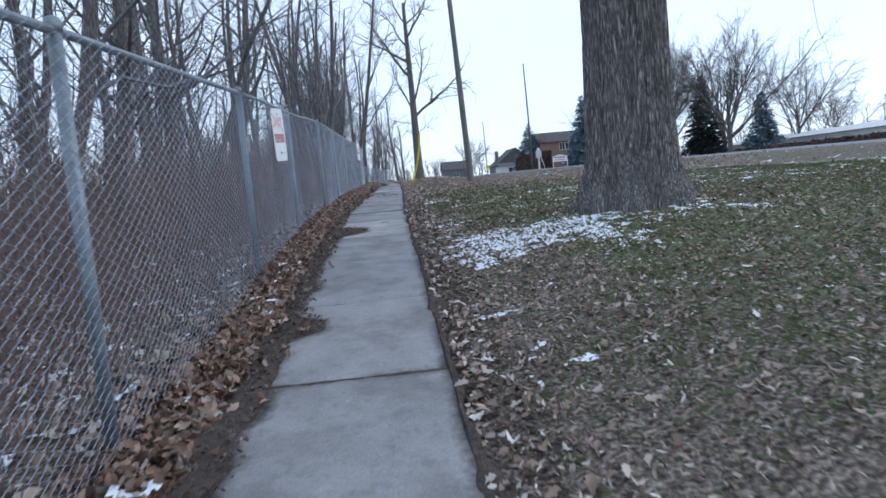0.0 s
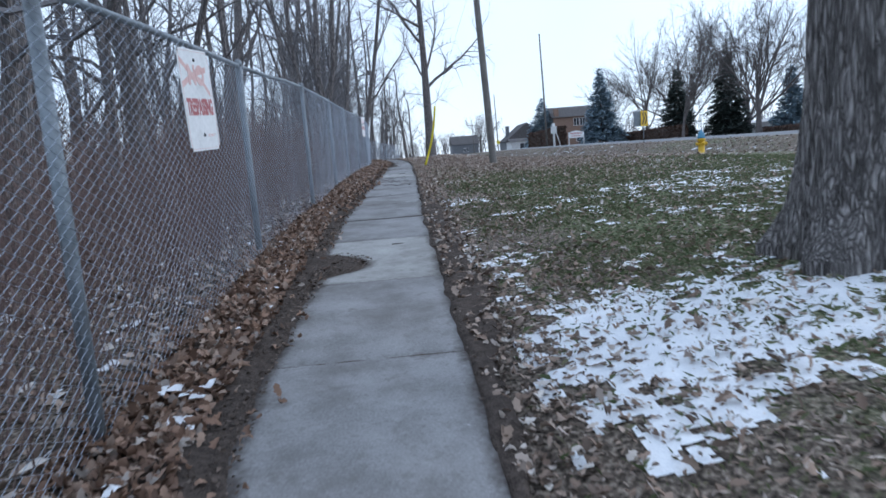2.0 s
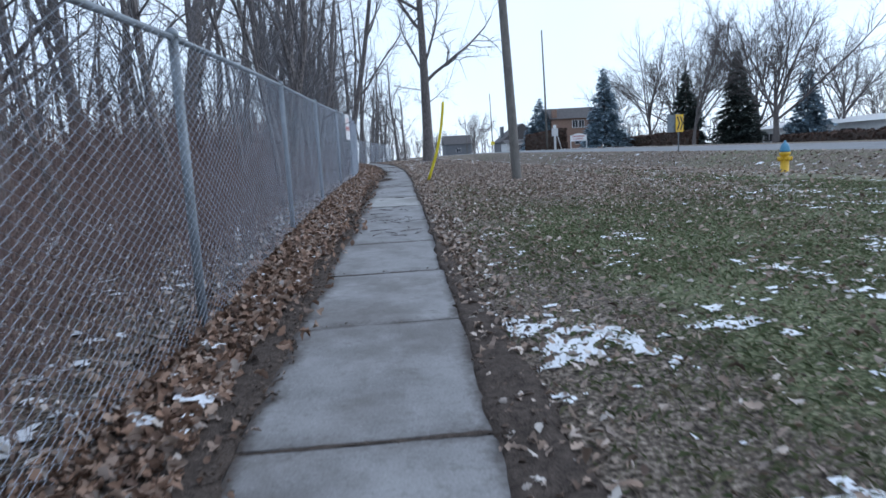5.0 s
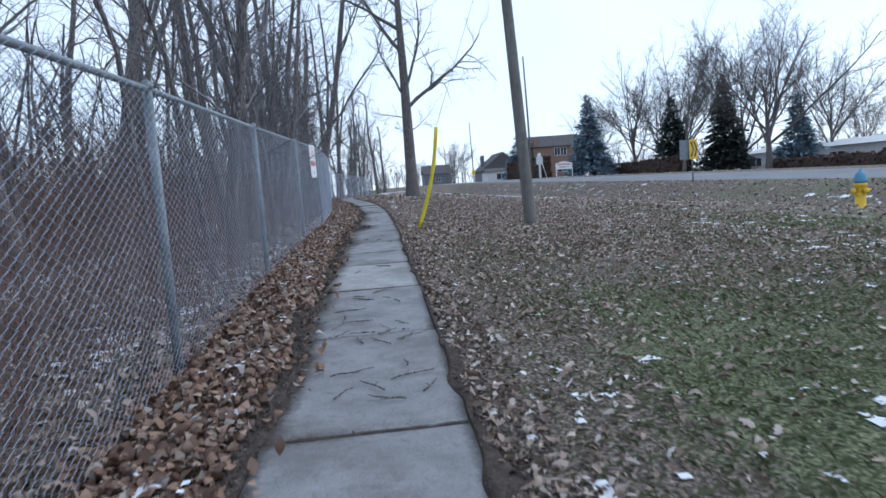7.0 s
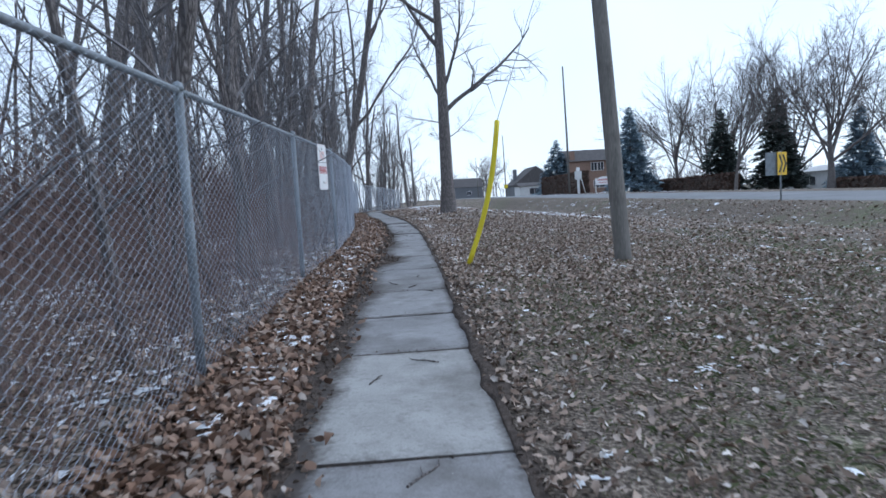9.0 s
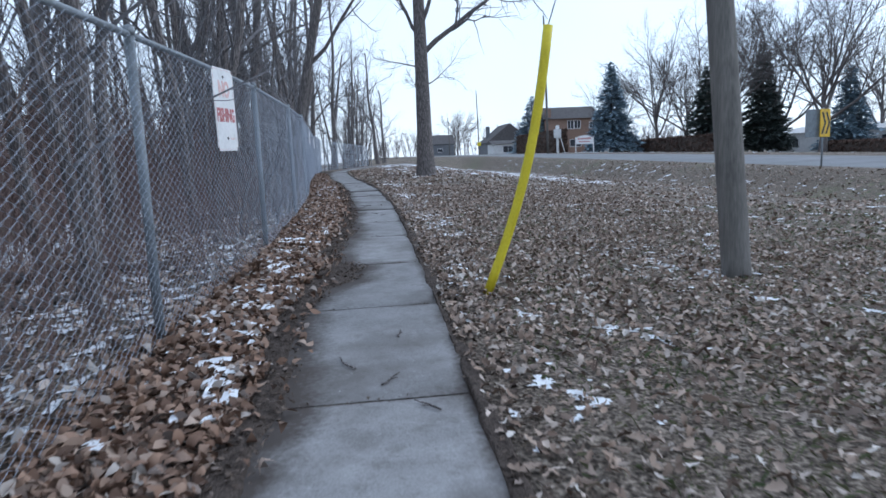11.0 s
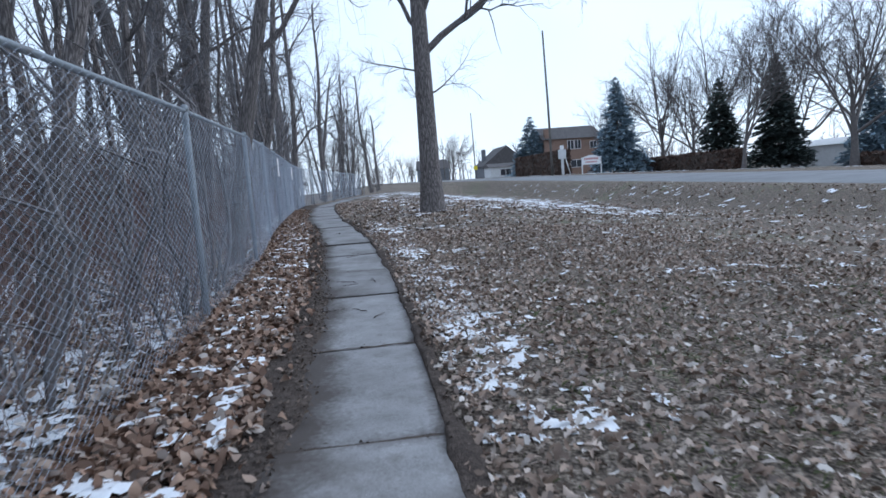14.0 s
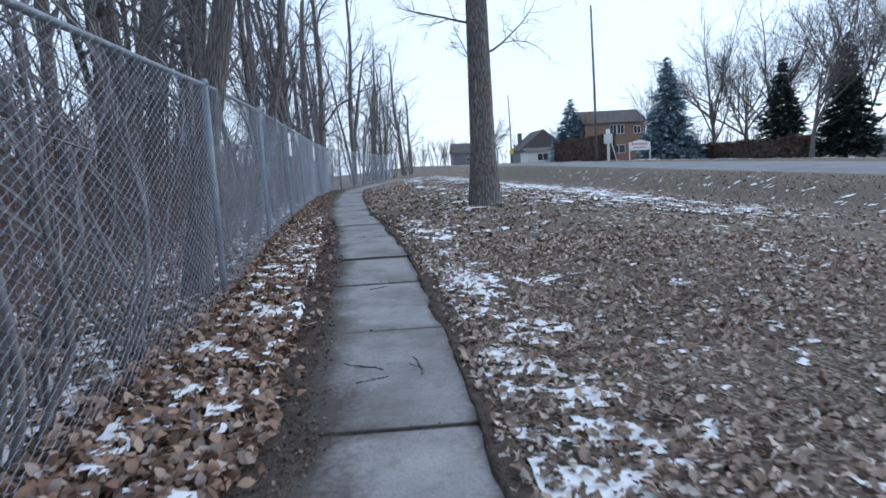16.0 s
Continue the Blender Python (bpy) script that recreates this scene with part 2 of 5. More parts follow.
for key in ("concrete", "paleconcrete"):
    dirty(M[key], (0.105, 0.094, 0.086), 1.4, 0.47, 0.70, 0.7)
    dirty(M[key], (0.12, 0.11, 0.10), 9.0, 0.56, 0.72, 0.5)
    dirty(M[key], (0.50, 0.50, 0.50), 26.0, 0.66, 0.74, 0.6)
    earthy(M[key])
dirty(M["white"], (0.42, 0.41, 0.38), 9.0, 0.55, 0.8, 0.5)
dirty(M["steel"], (0.14, 0.12, 0.11), 7.0, 0.52, 0.75, 0.6)
dirty(M["pole"], (0.07, 0.065, 0.06), 3.0, 0.5, 0.8, 0.6)
dirty(M["asphalt"], (0.10, 0.10, 0.105), 0.5, 0.5, 0.7, 0.5)


# ---- small builders ----
def mesh_of(name, verts, faces, material, smooth=False):
    me = bpy.data.meshes.new(name)
    me.from_pydata([tuple(v) for v in verts], [], faces)
    me.materials.append(material)
    if smooth:
        me.polygons.foreach_set("use_smooth", [True] * len(me.polygons))
    me.update()
    return me


def put(name, verts, faces, material, parent=None, label="", smooth=False):
    ob = new(name, mesh_of(name, verts, faces, material, smooth))
    if parent:
        ob.parent = parent
    if label:
        ob["label"] = label
    return ob


def part(name, bm, material, parent=None, label="", smooth=False):
    me = bpy.data.meshes.new(name)
    bm.to_mesh(me)
    bm.free()
    me.materials.append(material)
    if smooth:
        me.polygons.foreach_set("use_smooth", [True] * len(me.polygons))
    ob = new(name, me)
    if parent:
        ob.parent = parent
    if label:
        ob["label"] = label
    return ob


def box(bm, x0, x1, y0, y1, z0, z1, bevel=0.0):
    r = bmesh.ops.create_cube(bm, size=1)
    bmesh.ops.transform(bm, verts=r["verts"], matrix=Matrix.Translation(((x0 + x1) / 2, (y0 + y1) / 2, (z0 + z1) / 2)) @ Matrix.Diagonal((x1 - x0, y1 - y0, z1 - z0, 1)))
    if bevel:
        edges = {e for v in r["verts"] for e in v.link_edges}
        bmesh.ops.bevel(bm, geom=list(edges), offset=bevel, segments=2, affect="EDGES")
    return bm


def boxed(name, x0, x1, y0, y1, z0, z1, material, parent=None, label="", bevel=0.0):
    return part(name, box(bmesh.new(), x0, x1, y0, y1, z0, z1, bevel), material, parent, label)


def tube(V, F, pts, radii, n=6, cap=True):
    """A tapered tube through pts, added to the lists V and F."""
    pts = [Vector(p) for p in pts]
    start, side = len(V), None
    for i, p in enumerate(pts):
        d = (pts[min(i + 1, len(pts) - 1)] - pts[max(i - 1, 0)]).normalized()
        if side is None:
            side = d.orthogonal().normalized()
        side = (side - d * side.dot(d)).normalized()
        up = d.cross(side)
        for k in range(n):
            a = math.tau * k / n
            V.append(p + (side * math.cos(a) + up * math.sin(a)) * radii[i])
    for i in range(len(pts) - 1):
        for k in range(n):
            a, b = start + i * n + k, start + i * n + (k + 1) % n
            F.append((a, b, b + n, a + n))
    if cap:
        F.append(tuple(range(start + n - 1, start - 1, -1)))
        F.append(tuple(range(start + (len(pts) - 1) * n, start + len(pts) * n)))


def tubed(name, pts, radii, material, parent=None, label="", n=12, smooth=True):
    V, F = [], []
    tube(V, F, pts, radii, n)
    return put(name, V, F, material, parent, label, smooth)


def lathe(name, profile, material, parent=None, label="", n=24, at=(0, 0, 0)):
    """profile: (radius, height) from the bottom up."""
    return tubed(name, [(at[0], at[1], at[2] + h) for _, h in profile], [r for r, _ in profile], material, parent, label, n)


def thing(name, x, y, z, label, category, group=""):
    ob = new(name)
    ob.location = (x, y, z)
    ob.empty_display_size = 0.1
    return tagged(ob, label, category, group)


def field(x, y, seed, size):
    """Smooth value noise from 0 to 1 for arrays of places."""
    g = np.random.default_rng(seed).random((64, 64))
    u, v = np.asarray(x) / size, np.asarray(y) / size
    i, j = np.floor(u).astype(int), np.floor(v).astype(int)
    a, b = u - i, v - j
    a, b = a * a * (3 - 2 * a), b * b * (3 - 2 * b)
    return ((g[i % 64, j % 64] * (1 - a) + g[(i + 1) % 64, j % 64] * a) * (1 - b) + (g[i % 64, (j + 1) % 64] * (1 - a) + g[(i + 1) % 64, (j + 1) % 64] * a) * b)


def fbm(x, y, seed, size):
    return (field(x, y, seed, size) + 0.5 * field(x, y, seed + 1, size / 2.1) + 0.25 * field(x, y, seed + 2, size / 4.3)) / 1.75


# ---- the lie of the land ----
GY = [-40, -12, -2, 3, 8, 13, 18, 23, 28, 33, 38, 43, 48, 60, 90, 200, 700]
GZ = [-1.2, -0.7, 0.0, 0.417, 0.824, 1.145, 1.342, 1.513, 1.682, 1.785, 1.893, 2.06, 2.13, 2.2, 2.25, 2.6, 4.0]
EDGE_Y = [-40, -4, 12.6, 18, 28, 34, 37.5, 39.5, 41.3, 43.5, 48, 55, 62, 75, 88, 120, 200]
EDGE_X = [0.25, 0.25, 0.26, 0.40, 0.54, 0.60, 0.55, 0.45, 0.35, 0.13, -0.33, -0.75, -1.0, 0.0, 1.6, 5.5, 8.0]
FENCE_Y = [-40, 3, 7, 11, 14.5, 19, 23, 27, 31, 35, 39, 44.5, 56, 64, 72, 88, 120]
FENCE_X = [-1.30, -1.31, -1.38, -1.48, -1.38, -1.43, -1.42, -1.35, -1.22, -1.27, -1.40, -1.80, -2.45, -2.65, -1.80, 0.0, 3.6]
OAK = (2.87, 7.5)
WALK_W = 1.08


def path_z(y):
    return np.interp(y, GY, GZ)


def edge_x(y):
    return np.interp(y, EDGE_Y, EDGE_X)


def fence_x(y):
    return np.interp(y, FENCE_Y, FENCE_X)


def road_z(y):
    return np.interp(y, [-40, 15, 40, 70, 105, 180, 700], [1.2, 1.6, 1.9, 2.3, 2.7, 3.1, 5.0])


def fall(x):
    """The gardens across the road fall away from it."""
    return 0.045 * np.clip(np.asarray(x, float) - 27, 0, 34)


def lawn_z(x, y):
    x, y = np.asarray(x, float), np.asarray(y, float)
    g, e, r = path_z(y), edge_x(y), road_z(y)
    low = np.interp(y, [-40, 5, 15, 30, 40, 47, 60, 90, 700], [0.9, 1.25, 1.33, 1.38, 1.8, 2.2, 2.3, 2.45, 4.9])
    low = low + (np.minimum(low, 1.42) - low) * np.clip((x - 3.5) / 5.5, 0, 1) * (y < 110)
    right = g + (low - g) * (1 - np.exp(-np.maximum(x - e - 0.1, 0) / 4.0)) - 0.02 * np.clip((x - e) / 0.08, 0, 1)
    right = right + 0.10 * np.exp(-((x - OAK[0]) ** 2 + (y - OAK[1]) ** 2) / 1.2)
    s = np.clip((x - 12.6) / 2.6, 0, 1)
    right = right - 0.16 * np.exp(-((x - 12.2) / 1.1) ** 2)
    right = right + (r - fall(x) - right) * s * s * (3 - 2 * s)
    f = e - WALK_W
    left = g - 0.02 - 0.09 * np.clip((f - x - 0.6), 0, None) ** 0.9
    left = left - 0.02 * np.clip(-4 - x, 0, 30)
    z = np.where(x > e - 0.5 * WALK_W, right, left)
    rough = (fbm(x, y, 3, 1.7) - 0.5) * 0.10 * np.clip((x - e) / 1.5, 0, 1) * (1 - s) + (fbm(x, y, 5, 1.5) - 0.5) * 0.16 * np.clip((f - x - 0.7) / 1.5, 0, 1)
    under = (x < e + 0.02) & (x > f - 0.02)
    return np.where(under, z - 0.11, z + rough)


def build_ground():
    xs = np.concatenate([[-700, -300, -120, -60, -40], np.arange(-30, -6, 1.5), np.arange(-6, -1.6, 0.25), np.arange(-1.6, 1.2, 0.07), np.arange(1.2, 9, 0.22), np.arange(9, 16, 0.2), np.arange(16, 60, 3.0), [70, 100, 160, 300, 700]])
    ys = np.concatenate([[-300, -100, -40, -20, -10, -6], np.arange(-4, 48, 0.2), np.arange(48, 90, 0.5), np.arange(90, 200, 5.0), [230, 300, 450, 700]])
    X, Y = np.meshgrid(xs, ys)
    Z = lawn_z(X, np.clip(Y, -40, 700))
    v = np.stack([X, Y, Z], -1).reshape(-1, 3)
    nx, ny = len(xs), len(ys)
    i = (np.arange(ny - 1)[:, None] * nx + np.arange(nx - 1)).ravel()
    ob = put("ground", v.tolist(), np.stack([i, i + 1, i + nx + 1, i + nx], -1).tolist(), M["ground"], None, "", True)
    x, y = v[:, 0], v[:, 1]
    g = np.clip((x - 1.1) / 0.8, 0, 1) * np.interp(y, [-10, 3, 7.5, 13, 18, 22], [0.25, 0.24, 0.66, 0.72, 0.6, 0.12])
    g = np.where(x > 5, np.maximum(g, np.interp(y, [10, 28, 36], [0.55, 0.3, 0.08])), g)
    g = np.where(x > 11.0, np.interp(y, [0, 20, 60, 100], [0.34, 0.26, 0.16, 0.16]), g) * (x > 0)
    a = ob.data.attributes.new("green", "FLOAT", "POINT")
    a.data.foreach_set("value", (g + (fbm(x, y, 9, 2.5) - 0.5) * 0.5).astype(np.float32))
    return tagged(ob, "winter lawn ground with thin grass, leaf mould and soil", "ground", kind="structure")


build_ground()


def build_road():
    ys = np.concatenate([np.arange(-60, 120, 3.0), np.arange(120, 420, 12.0)])
    V, F = [], []
    for y in ys:
        for x, dz in ((15.2, -0.06), (15.7, 0.012), (19.4, 0.09), (22.9, 0.012), (23.4, -0.06)):
            V.append((x, y, float(road_z(y)) + dz))
    for j in range(len(ys) - 1):
        for k in range(4):
            a = j * 5 + k
            F.append((a, a + 1, a + 6, a + 5))
    return tagged(put("road", V, F, M["asphalt"], None, "", True), "pale grey asphalt road with grassy shoulders", "road", kind="structure")


build_road()

def soil_edge(y, notches=True):
    """How far the soil has crept over the walk's inner edge."""
    y = np.asarray(y, float)
    base = edge_x(y) - WALK_W + np.interp(y, [-5, 6, 20, 27, 30, 36, 39, 60], [0.06, 0.04, 0.06, 0.10, 0.27, 0.31, 0.20, 0.10])
    base = base + (fbm(y, y * 0 + 3, 71, 0.9) - 0.45) * 0.22 + (field(y, y * 0 + 1, 75, 0.16) - 0.5) * 0.05
    if not notches:
        return base
    base = base + 0.40 * np.exp(-((y - 9.75) / 0.36) ** 4) + 0.20 * np.exp(-((y - 4.75) / 0.22) ** 4) + 0.22 * np.exp(-((y - 29.2) / 0.5) ** 4)
    return base


# ---- sidewalk: one slab after another ----
JOINTS = [-6.0, -4.1, -2.2, -0.3, 1.65, 3.62, 5.35, 7.33, 9.07, 10.9, 12.47, 14.1, 15.75, 17.43, 19.4, 21.36, 23.29, 24.7, 26.05, 27.85, 29.69, 31.83, 33.62, 35.68, 37.44, 39.19, 40.75, 42.7] + [44.6 + 1.9 * i for i in range(24)]


def build_sidewalk():
    root = tagged(new("pavement"), "narrow grey concrete sidewalk of worn uneven slabs", "sidewalk", kind="structure")
    rng = random.Random(4)
    for i, (y0, y1) in enumerate(zip(JOINTS, JOINTS[1:])):
        gap, n, m = 0.013, 18 if y0 < 46 else 4, 14
        V, F, D = [], [], []
        tilt, lift, twist = rng.uniform(-0.008, 0.012), rng.uniform(-0.008, 0.012), rng.uniform(-0.006, 0.006)
        for k in range(n + 1):
            y = y0 + gap + (y1 - y0 - 2 * gap) * k / n
            end = k in (0, n)
            e, z = float(edge_x(y)), float(path_z(y)) + lift + tilt * (k / n - 0.5) * 2 - (0.008 if end else 0)
            wob = 0.05 * (float(fbm(y, 2.0, 23, 0.5)) - 0.5)
            soil, spread = float(soil_edge(y)), float(np.interp(y, [0, 15, 20, 27, 31, 40], [0.03, 0.04, 0.10, 0.22, 0.26, 0.2]))
            xs = [e - WALK_W] + [e - WALK_W + 0.012 + (WALK_W - 0.03 + wob) * j / m for j in range(m + 1)] + [e + wob]
            row = [(xs[0], -0.09), (xs[0], -0.012)] + [(x, 0.0) for x in xs[1:-1]] + [(xs[-1], -0.014), (xs[-1], -0.09)]
            for x, dz in row:
                u = (x - e) / WALK_W + 0.5
                V.append((x, y, z + dz + twist * u + 0.006 * (float(fbm(x, y, 25, 0.5)) - 0.5)))
                d = 1 - (x - soil) / spread + 1.1 * (float(fbm(x, y, 27, 0.3)) - 0.5)
                d = max(d, 0.75 - (e - x) / 0.09 + 1.2 * (float(fbm(x, y, 28, 0.25)) - 0.5), 0.5 - min(y - y0, y1 - y) / 0.07 + 1.4 * (float(fbm(x, y, 29, 0.3)) - 0.5))
                D.append(min(max(d, 0.0), 1.0))
        c = len(row)
        for k in range(n):
            for j in range(c - 1):
                a = k * c + j
                F.append((a, a + 1, a + c + 1, a + c))
        F.append(tuple(range(c - 1, -1, -1)))
        F.append(tuple(range(n * c, n * c + c)))
        slab = put("slab", V, F, M["paleconcrete" if i in (8, 15) else "concrete"], root)
        slab.data.attributes.new("earth", "FLOAT", "POINT").data.foreach_set("value", np.array(D, np.float32))
        e, z = float(edge_x(y1)), float(path_z(y1))
        n, V, F = 16, [], []
        for k in range(n + 1):
            x = e - WALK_W + 0.01 + (WALK_W - 0.02) * k / n
            w = gap + rng.uniform(-0.002, 0.012)
            V += [(x, y1 - w, z - 0.006 + rng.uniform(-0.004, 0.003) + min(lift, 0)), (x, y1 + w, z - 0.006 + rng.uniform(-0.004, 0.003) + min(lift, 0))]
        for k in range(n):
            F.append((2 * k, 2 * k + 2, 2 * k + 3, 2 * k + 1))
        put("joint_filling", V, F, M["soil"], root, "dark soil packed into the joint")


build_sidewalk()


# ---- chain-link fence ----


def fence_h(y):
    return np.interp(y, [0, 12, 19, 30], [1.87, 1.86, 1.94, 1.97])


POSTS = [-9.0, -5.0, -1.1, 2.87, 6.6, 10.42, 14.2, 18.72, 22.85, 27.2, 31.0, 35.0, 38.9, 42.8, 46.8, 50.8, 54.8, 58.8, 62.8, 66.8, 70.8, 74.8, 78.8, 82.8, 86.8, 90.8, 94.8]


def build_fence():
    root = tagged(new("chain_link_fence"), "weathered galvanised chain-link fence with a pipe top rail", "fence")
    for y in POSTS:
        x, z = float(fence_x(y)), float(path_z(y))
        top = z + float(fence_h(y))
        tubed("post", [(x, y, z - 0.1), (x, y, top + 0.01)], [0.031, 0.031], M["steel"], root)
        lathe("post_cap", [(0.036, 0), (0.038, 0.03), (0.03, 0.055), (0.01, 0.065)], M["steel"], root, n=12, at=(x, y, top - 0.005))
    for a, b in zip(POSTS, POSTS[1:]):
        pts = [(float(fence_x(y)), y, float(path_z(y)) + float(fence_h(y))) for y in np.linspace(a, b, 4)]
        tubed("top_rail", pts, [0.022] * 4, M["steel"], root, n=8)
    # woven wires: each runs in zigzags up the fence
    V, F = [], []
    for y0, y1, pitch, n, r in ((-4.0, 47.0, 0.056, 66, 0.0018), (47.0, 92.0, 0.112, 33, 0.0042)):
        k = np.arange(n + 1)
        for i, y in enumerate(np.arange(y0, y1, pitch)):
            turn = np.where((k + i) % 2 == 0, -1, 1)
            yy = y + turn * pitch * 0.5
            xx = fence_x(yy) + 0.034 + turn * 0.004 + 0.03 * (fbm(yy, k * 0.03, 31, 1.3) - 0.5)
            zz = path_z(yy) + 0.04 + k * (fence_h(yy) - 0.05) / n
            ring = np.stack([np.stack([xx + r, yy, zz], -1), np.stack([xx - r * 0.5, yy + r, zz], -1), np.stack([xx - r * 0.5, yy - r, zz], -1)], 1).reshape(-1, 3)
            base = len(V)
            V.extend(ring.tolist())
            for j in range(n):
                a = base + j * 3
                F.extend(((a, a + 1, a + 4, a + 3), (a + 1, a + 2, a + 5, a + 4), (a + 2, a, a + 3, a + 5)))
    mesh = put("wire_mesh", V, F, M["wire"], root, "woven galvanised wire mesh")
    tagged(mesh, kind="stuff")


build_fence()


# ---- signs on the fence ----
def words(name, text, size, width, loc, material, parent):
    c = bpy.data.curves.new(name, "FONT")
    c.body, c.size, c.align_x, c.align_y, c.extrude, c.offset = text, size, "CENTER", "CENTER", 0.0006, size * 0.04
    tmp = new("tmp", c)
    bpy.context.view_layer.update()
    me = bpy.data.meshes.new_from_object(tmp.evaluated_get(bpy.context.evaluated_depsgraph_get()))
    bpy.data.objects.remove(tmp)
    xs = [v.co.x for v in me.vertices]
    k = width / (max(xs) - min(xs))
    me.transform(Matrix.Diagonal((k, 1, 1, 1)))
    me.materials.clear()
    me.materials.append(material)
    ob = new(name, me)
    ob.parent = parent
    ob.location = loc
    return ob


def fence_sign(y, ztop, big, label, top, bottom, graffiti):
    w, h = 0.32, 0.48
    root = thing("warning_sign", 0, 0, 0, label, "sign", "signs on the fence")
    bm = bmesh.new()
    r = bmesh.ops.create_cube(bm, size=1)
    bmesh.ops.transform(bm, verts=r["verts"], matrix=Matrix.Diagonal((w, h, 0.003, 1)))
    bmesh.ops.bevel(bm, geom=[e for e in bm.edges if abs(e.verts[0].co.z - e.verts[1].co.z) > 0.001], offset=0.02, segments=4, affect="EDGES")
    part("panel", bm, M["white"], root)
    words("lettering", top, 0.125, 0.165, (0.0, 0.115, 0.0022), M["pink"], root)
    words("lettering", bottom, 0.105, 0.27, (0.0, -0.035, 0.0022), M["red"], root)
    for yy in (0.19, -0.165):
        lathe("bolt", [(0.009, 0.001), (0.009, 0.004), (0.004, 0.006)], M["black"], root, n=10, at=(0, yy, 0))
    box_bm = bmesh.new()
    for k in range(2):
        box(box_bm, 0.03 + k * 0.01, 0.12 - k * 0.02, -0.166 - k * 0.007, -0.163 - k * 0.007, 0.0012, 0.0024)
    part("small_print", box_bm, M["pink"], root)
    rim = bmesh.new()
    for x0, x1, y0, y1 in ((-w / 2 + 0.012, w / 2 - 0.012, -h / 2 + 0.009, -h / 2 + 0.0105), (-w / 2 + 0.012, w / 2 - 0.012, h / 2 - 0.0105, h / 2 - 0.009), (-w / 2 + 0.009, -w / 2 + 0.0105, -h / 2 + 0.012, h / 2 - 0.012), (w / 2 - 0.0105, w / 2 - 0.009, -h / 2 + 0.012, h / 2 - 0.012)):
        box(rim, x0, x1, y0, y1, 0.0012, 0.0022)
    part("border_line", rim, M["pink"], root)
    if graffiti:
        for pts in (((-0.15, 0.19), (-0.09, 0.15), (-0.02, 0.11), (0.06, 0.09), (0.13, 0.03)), ((-0.15, 0.07), (-0.08, 0.10), (0.0, 0.13), (0.11, 0.15))):
            gb = []
            gf = []
            for px, py in pts:
                gb += [(px, py - 0.014, 0.0021), (px, py + 0.014, 0.0021)]
            for i in range(len(pts) - 1):
                gf.append((2 * i, 2 * i + 2, 2 * i + 3, 2 * i + 1))
            put("spray_stroke", gb, gf, M["pink"], root)
    slope = math.degrees(math.atan2(float(path_z(y + 0.5) - path_z(y - 0.5)), 1.0))
    root.matrix_world = pose(float(fence_x(y)) + 0.11, y, ztop - h * big / 2, 90, 0, 80) @ pose(0, 0, 0, 0, 0, slope) @ Matrix.Diagonal((big * 0.98, big, big, 1))
    return root


fence_sign(8.42, 2.64, 1.36, "white no trespassing sign with faded red letters on the fence", "NO", "TRESPASSING", True)
fence_sign(29.02, 3.66, 1.5, "white no fishing sign with faded red letters on the fence", "NO", "FISHING", False)
for yy in (47.0, 55.5):
    s = boxed("notice_board", -0.002, 0.002, -0.16, 0.16, -0.24, 0.24, M["white"], None, "", 0.0015)
    s.location = (float(fence_x(yy)) + 0.062, yy, float(path_z(yy)) + 1.58)
    tagged(s, "white metal notice plate wired to the fence", "sign", "signs on the fence")


# ---- trees ----
def grow(Vt, Ft, Vc, Fc, p, d, length, r, level, rng, spec):
    """A limb with its side shoots; limbs of the first levels go to the trunk's lists, the rest to the crown's."""
    n = spec["seg"][level]
    pts, rad, dirs = [p.copy()], [r], [d.copy()]
    end = 0.35 if level == 0 else 0.25
    for i in range(n):
        d = (d + Vector((rng.gauss(0, 1), rng.gauss(0, 1), rng.gauss(0, 1))) * spec["wander"][level] + Vector((0, 0, spec["rise"][level]))).normalized()
        p = p + d * (length / n)
        pts.append(p.copy()), rad.append(r * (1 - (1 - end) * (i + 1) / n)), dirs.append(d.copy())
    if level == 0:
        rad[0] *= spec.get("flare", 1.25)
        tube(Vt, Ft, pts, rad, 10, False)
    elif level == 1 and spec.get("limbs") is not None:
        spec["limbs"].append((pts, rad))
    else:
        tube(Vc, Fc, pts, rad, 3, False)
    if level + 1 >= len(spec["seg"]):
        return
    count = spec["kids"][level]
    for k in range(count):
        f = spec["low"][level] + (1 - spec["low"][level]) * (k + rng.random()) / count
        i = min(int(f * n), n - 1)
        q = pts[i].lerp(pts[i + 1], f * n - i)
        out = dirs[i].orthogonal().normalized()
        out = Matrix.Rotation(rng.random() * math.tau, 3, dirs[i]) @ out
        a = radians(rng.uniform(*spec["angle"][level]))
        nd = (dirs[i] * math.cos(a) + out * math.sin(a)).normalized()
        grow(Vt, Ft, Vc, Fc, q, nd, length * rng.uniform(*spec["ratio"][level]) * (1.15 - 0.55 * f), max(rad[i] * rng.uniform(*spec.get("share", (0.4, 0.62))), spec.get("thin", 0.0035)), level + 1, rng, spec)


def tree(name, x, y, z, height, radius, lean, spec, seed, label, category="tree", group="", barkm="bark2", twigm="twig"):
    rng = random.Random(seed)
    root = thing(name, x, y, z, label, category, group)
    Vt, Ft, Vc, Fc = [], [], [], []
    spec = dict(spec, limbs=[] if spec is not SLIM else None)
    grow(Vt, Ft, Vc, Fc, Vector((0, 0, -0.15)), Vector((lean[0], lean[1], 1)).normalized(), height, radius, 0, rng, spec)
    put("trunk", Vt, Ft, M[barkm], root, "", True)
    add_limbs(spec, barkm, root)
    tagged(put("crown", Vc, Fc, M[twigm], root), kind="stuff")
    return root


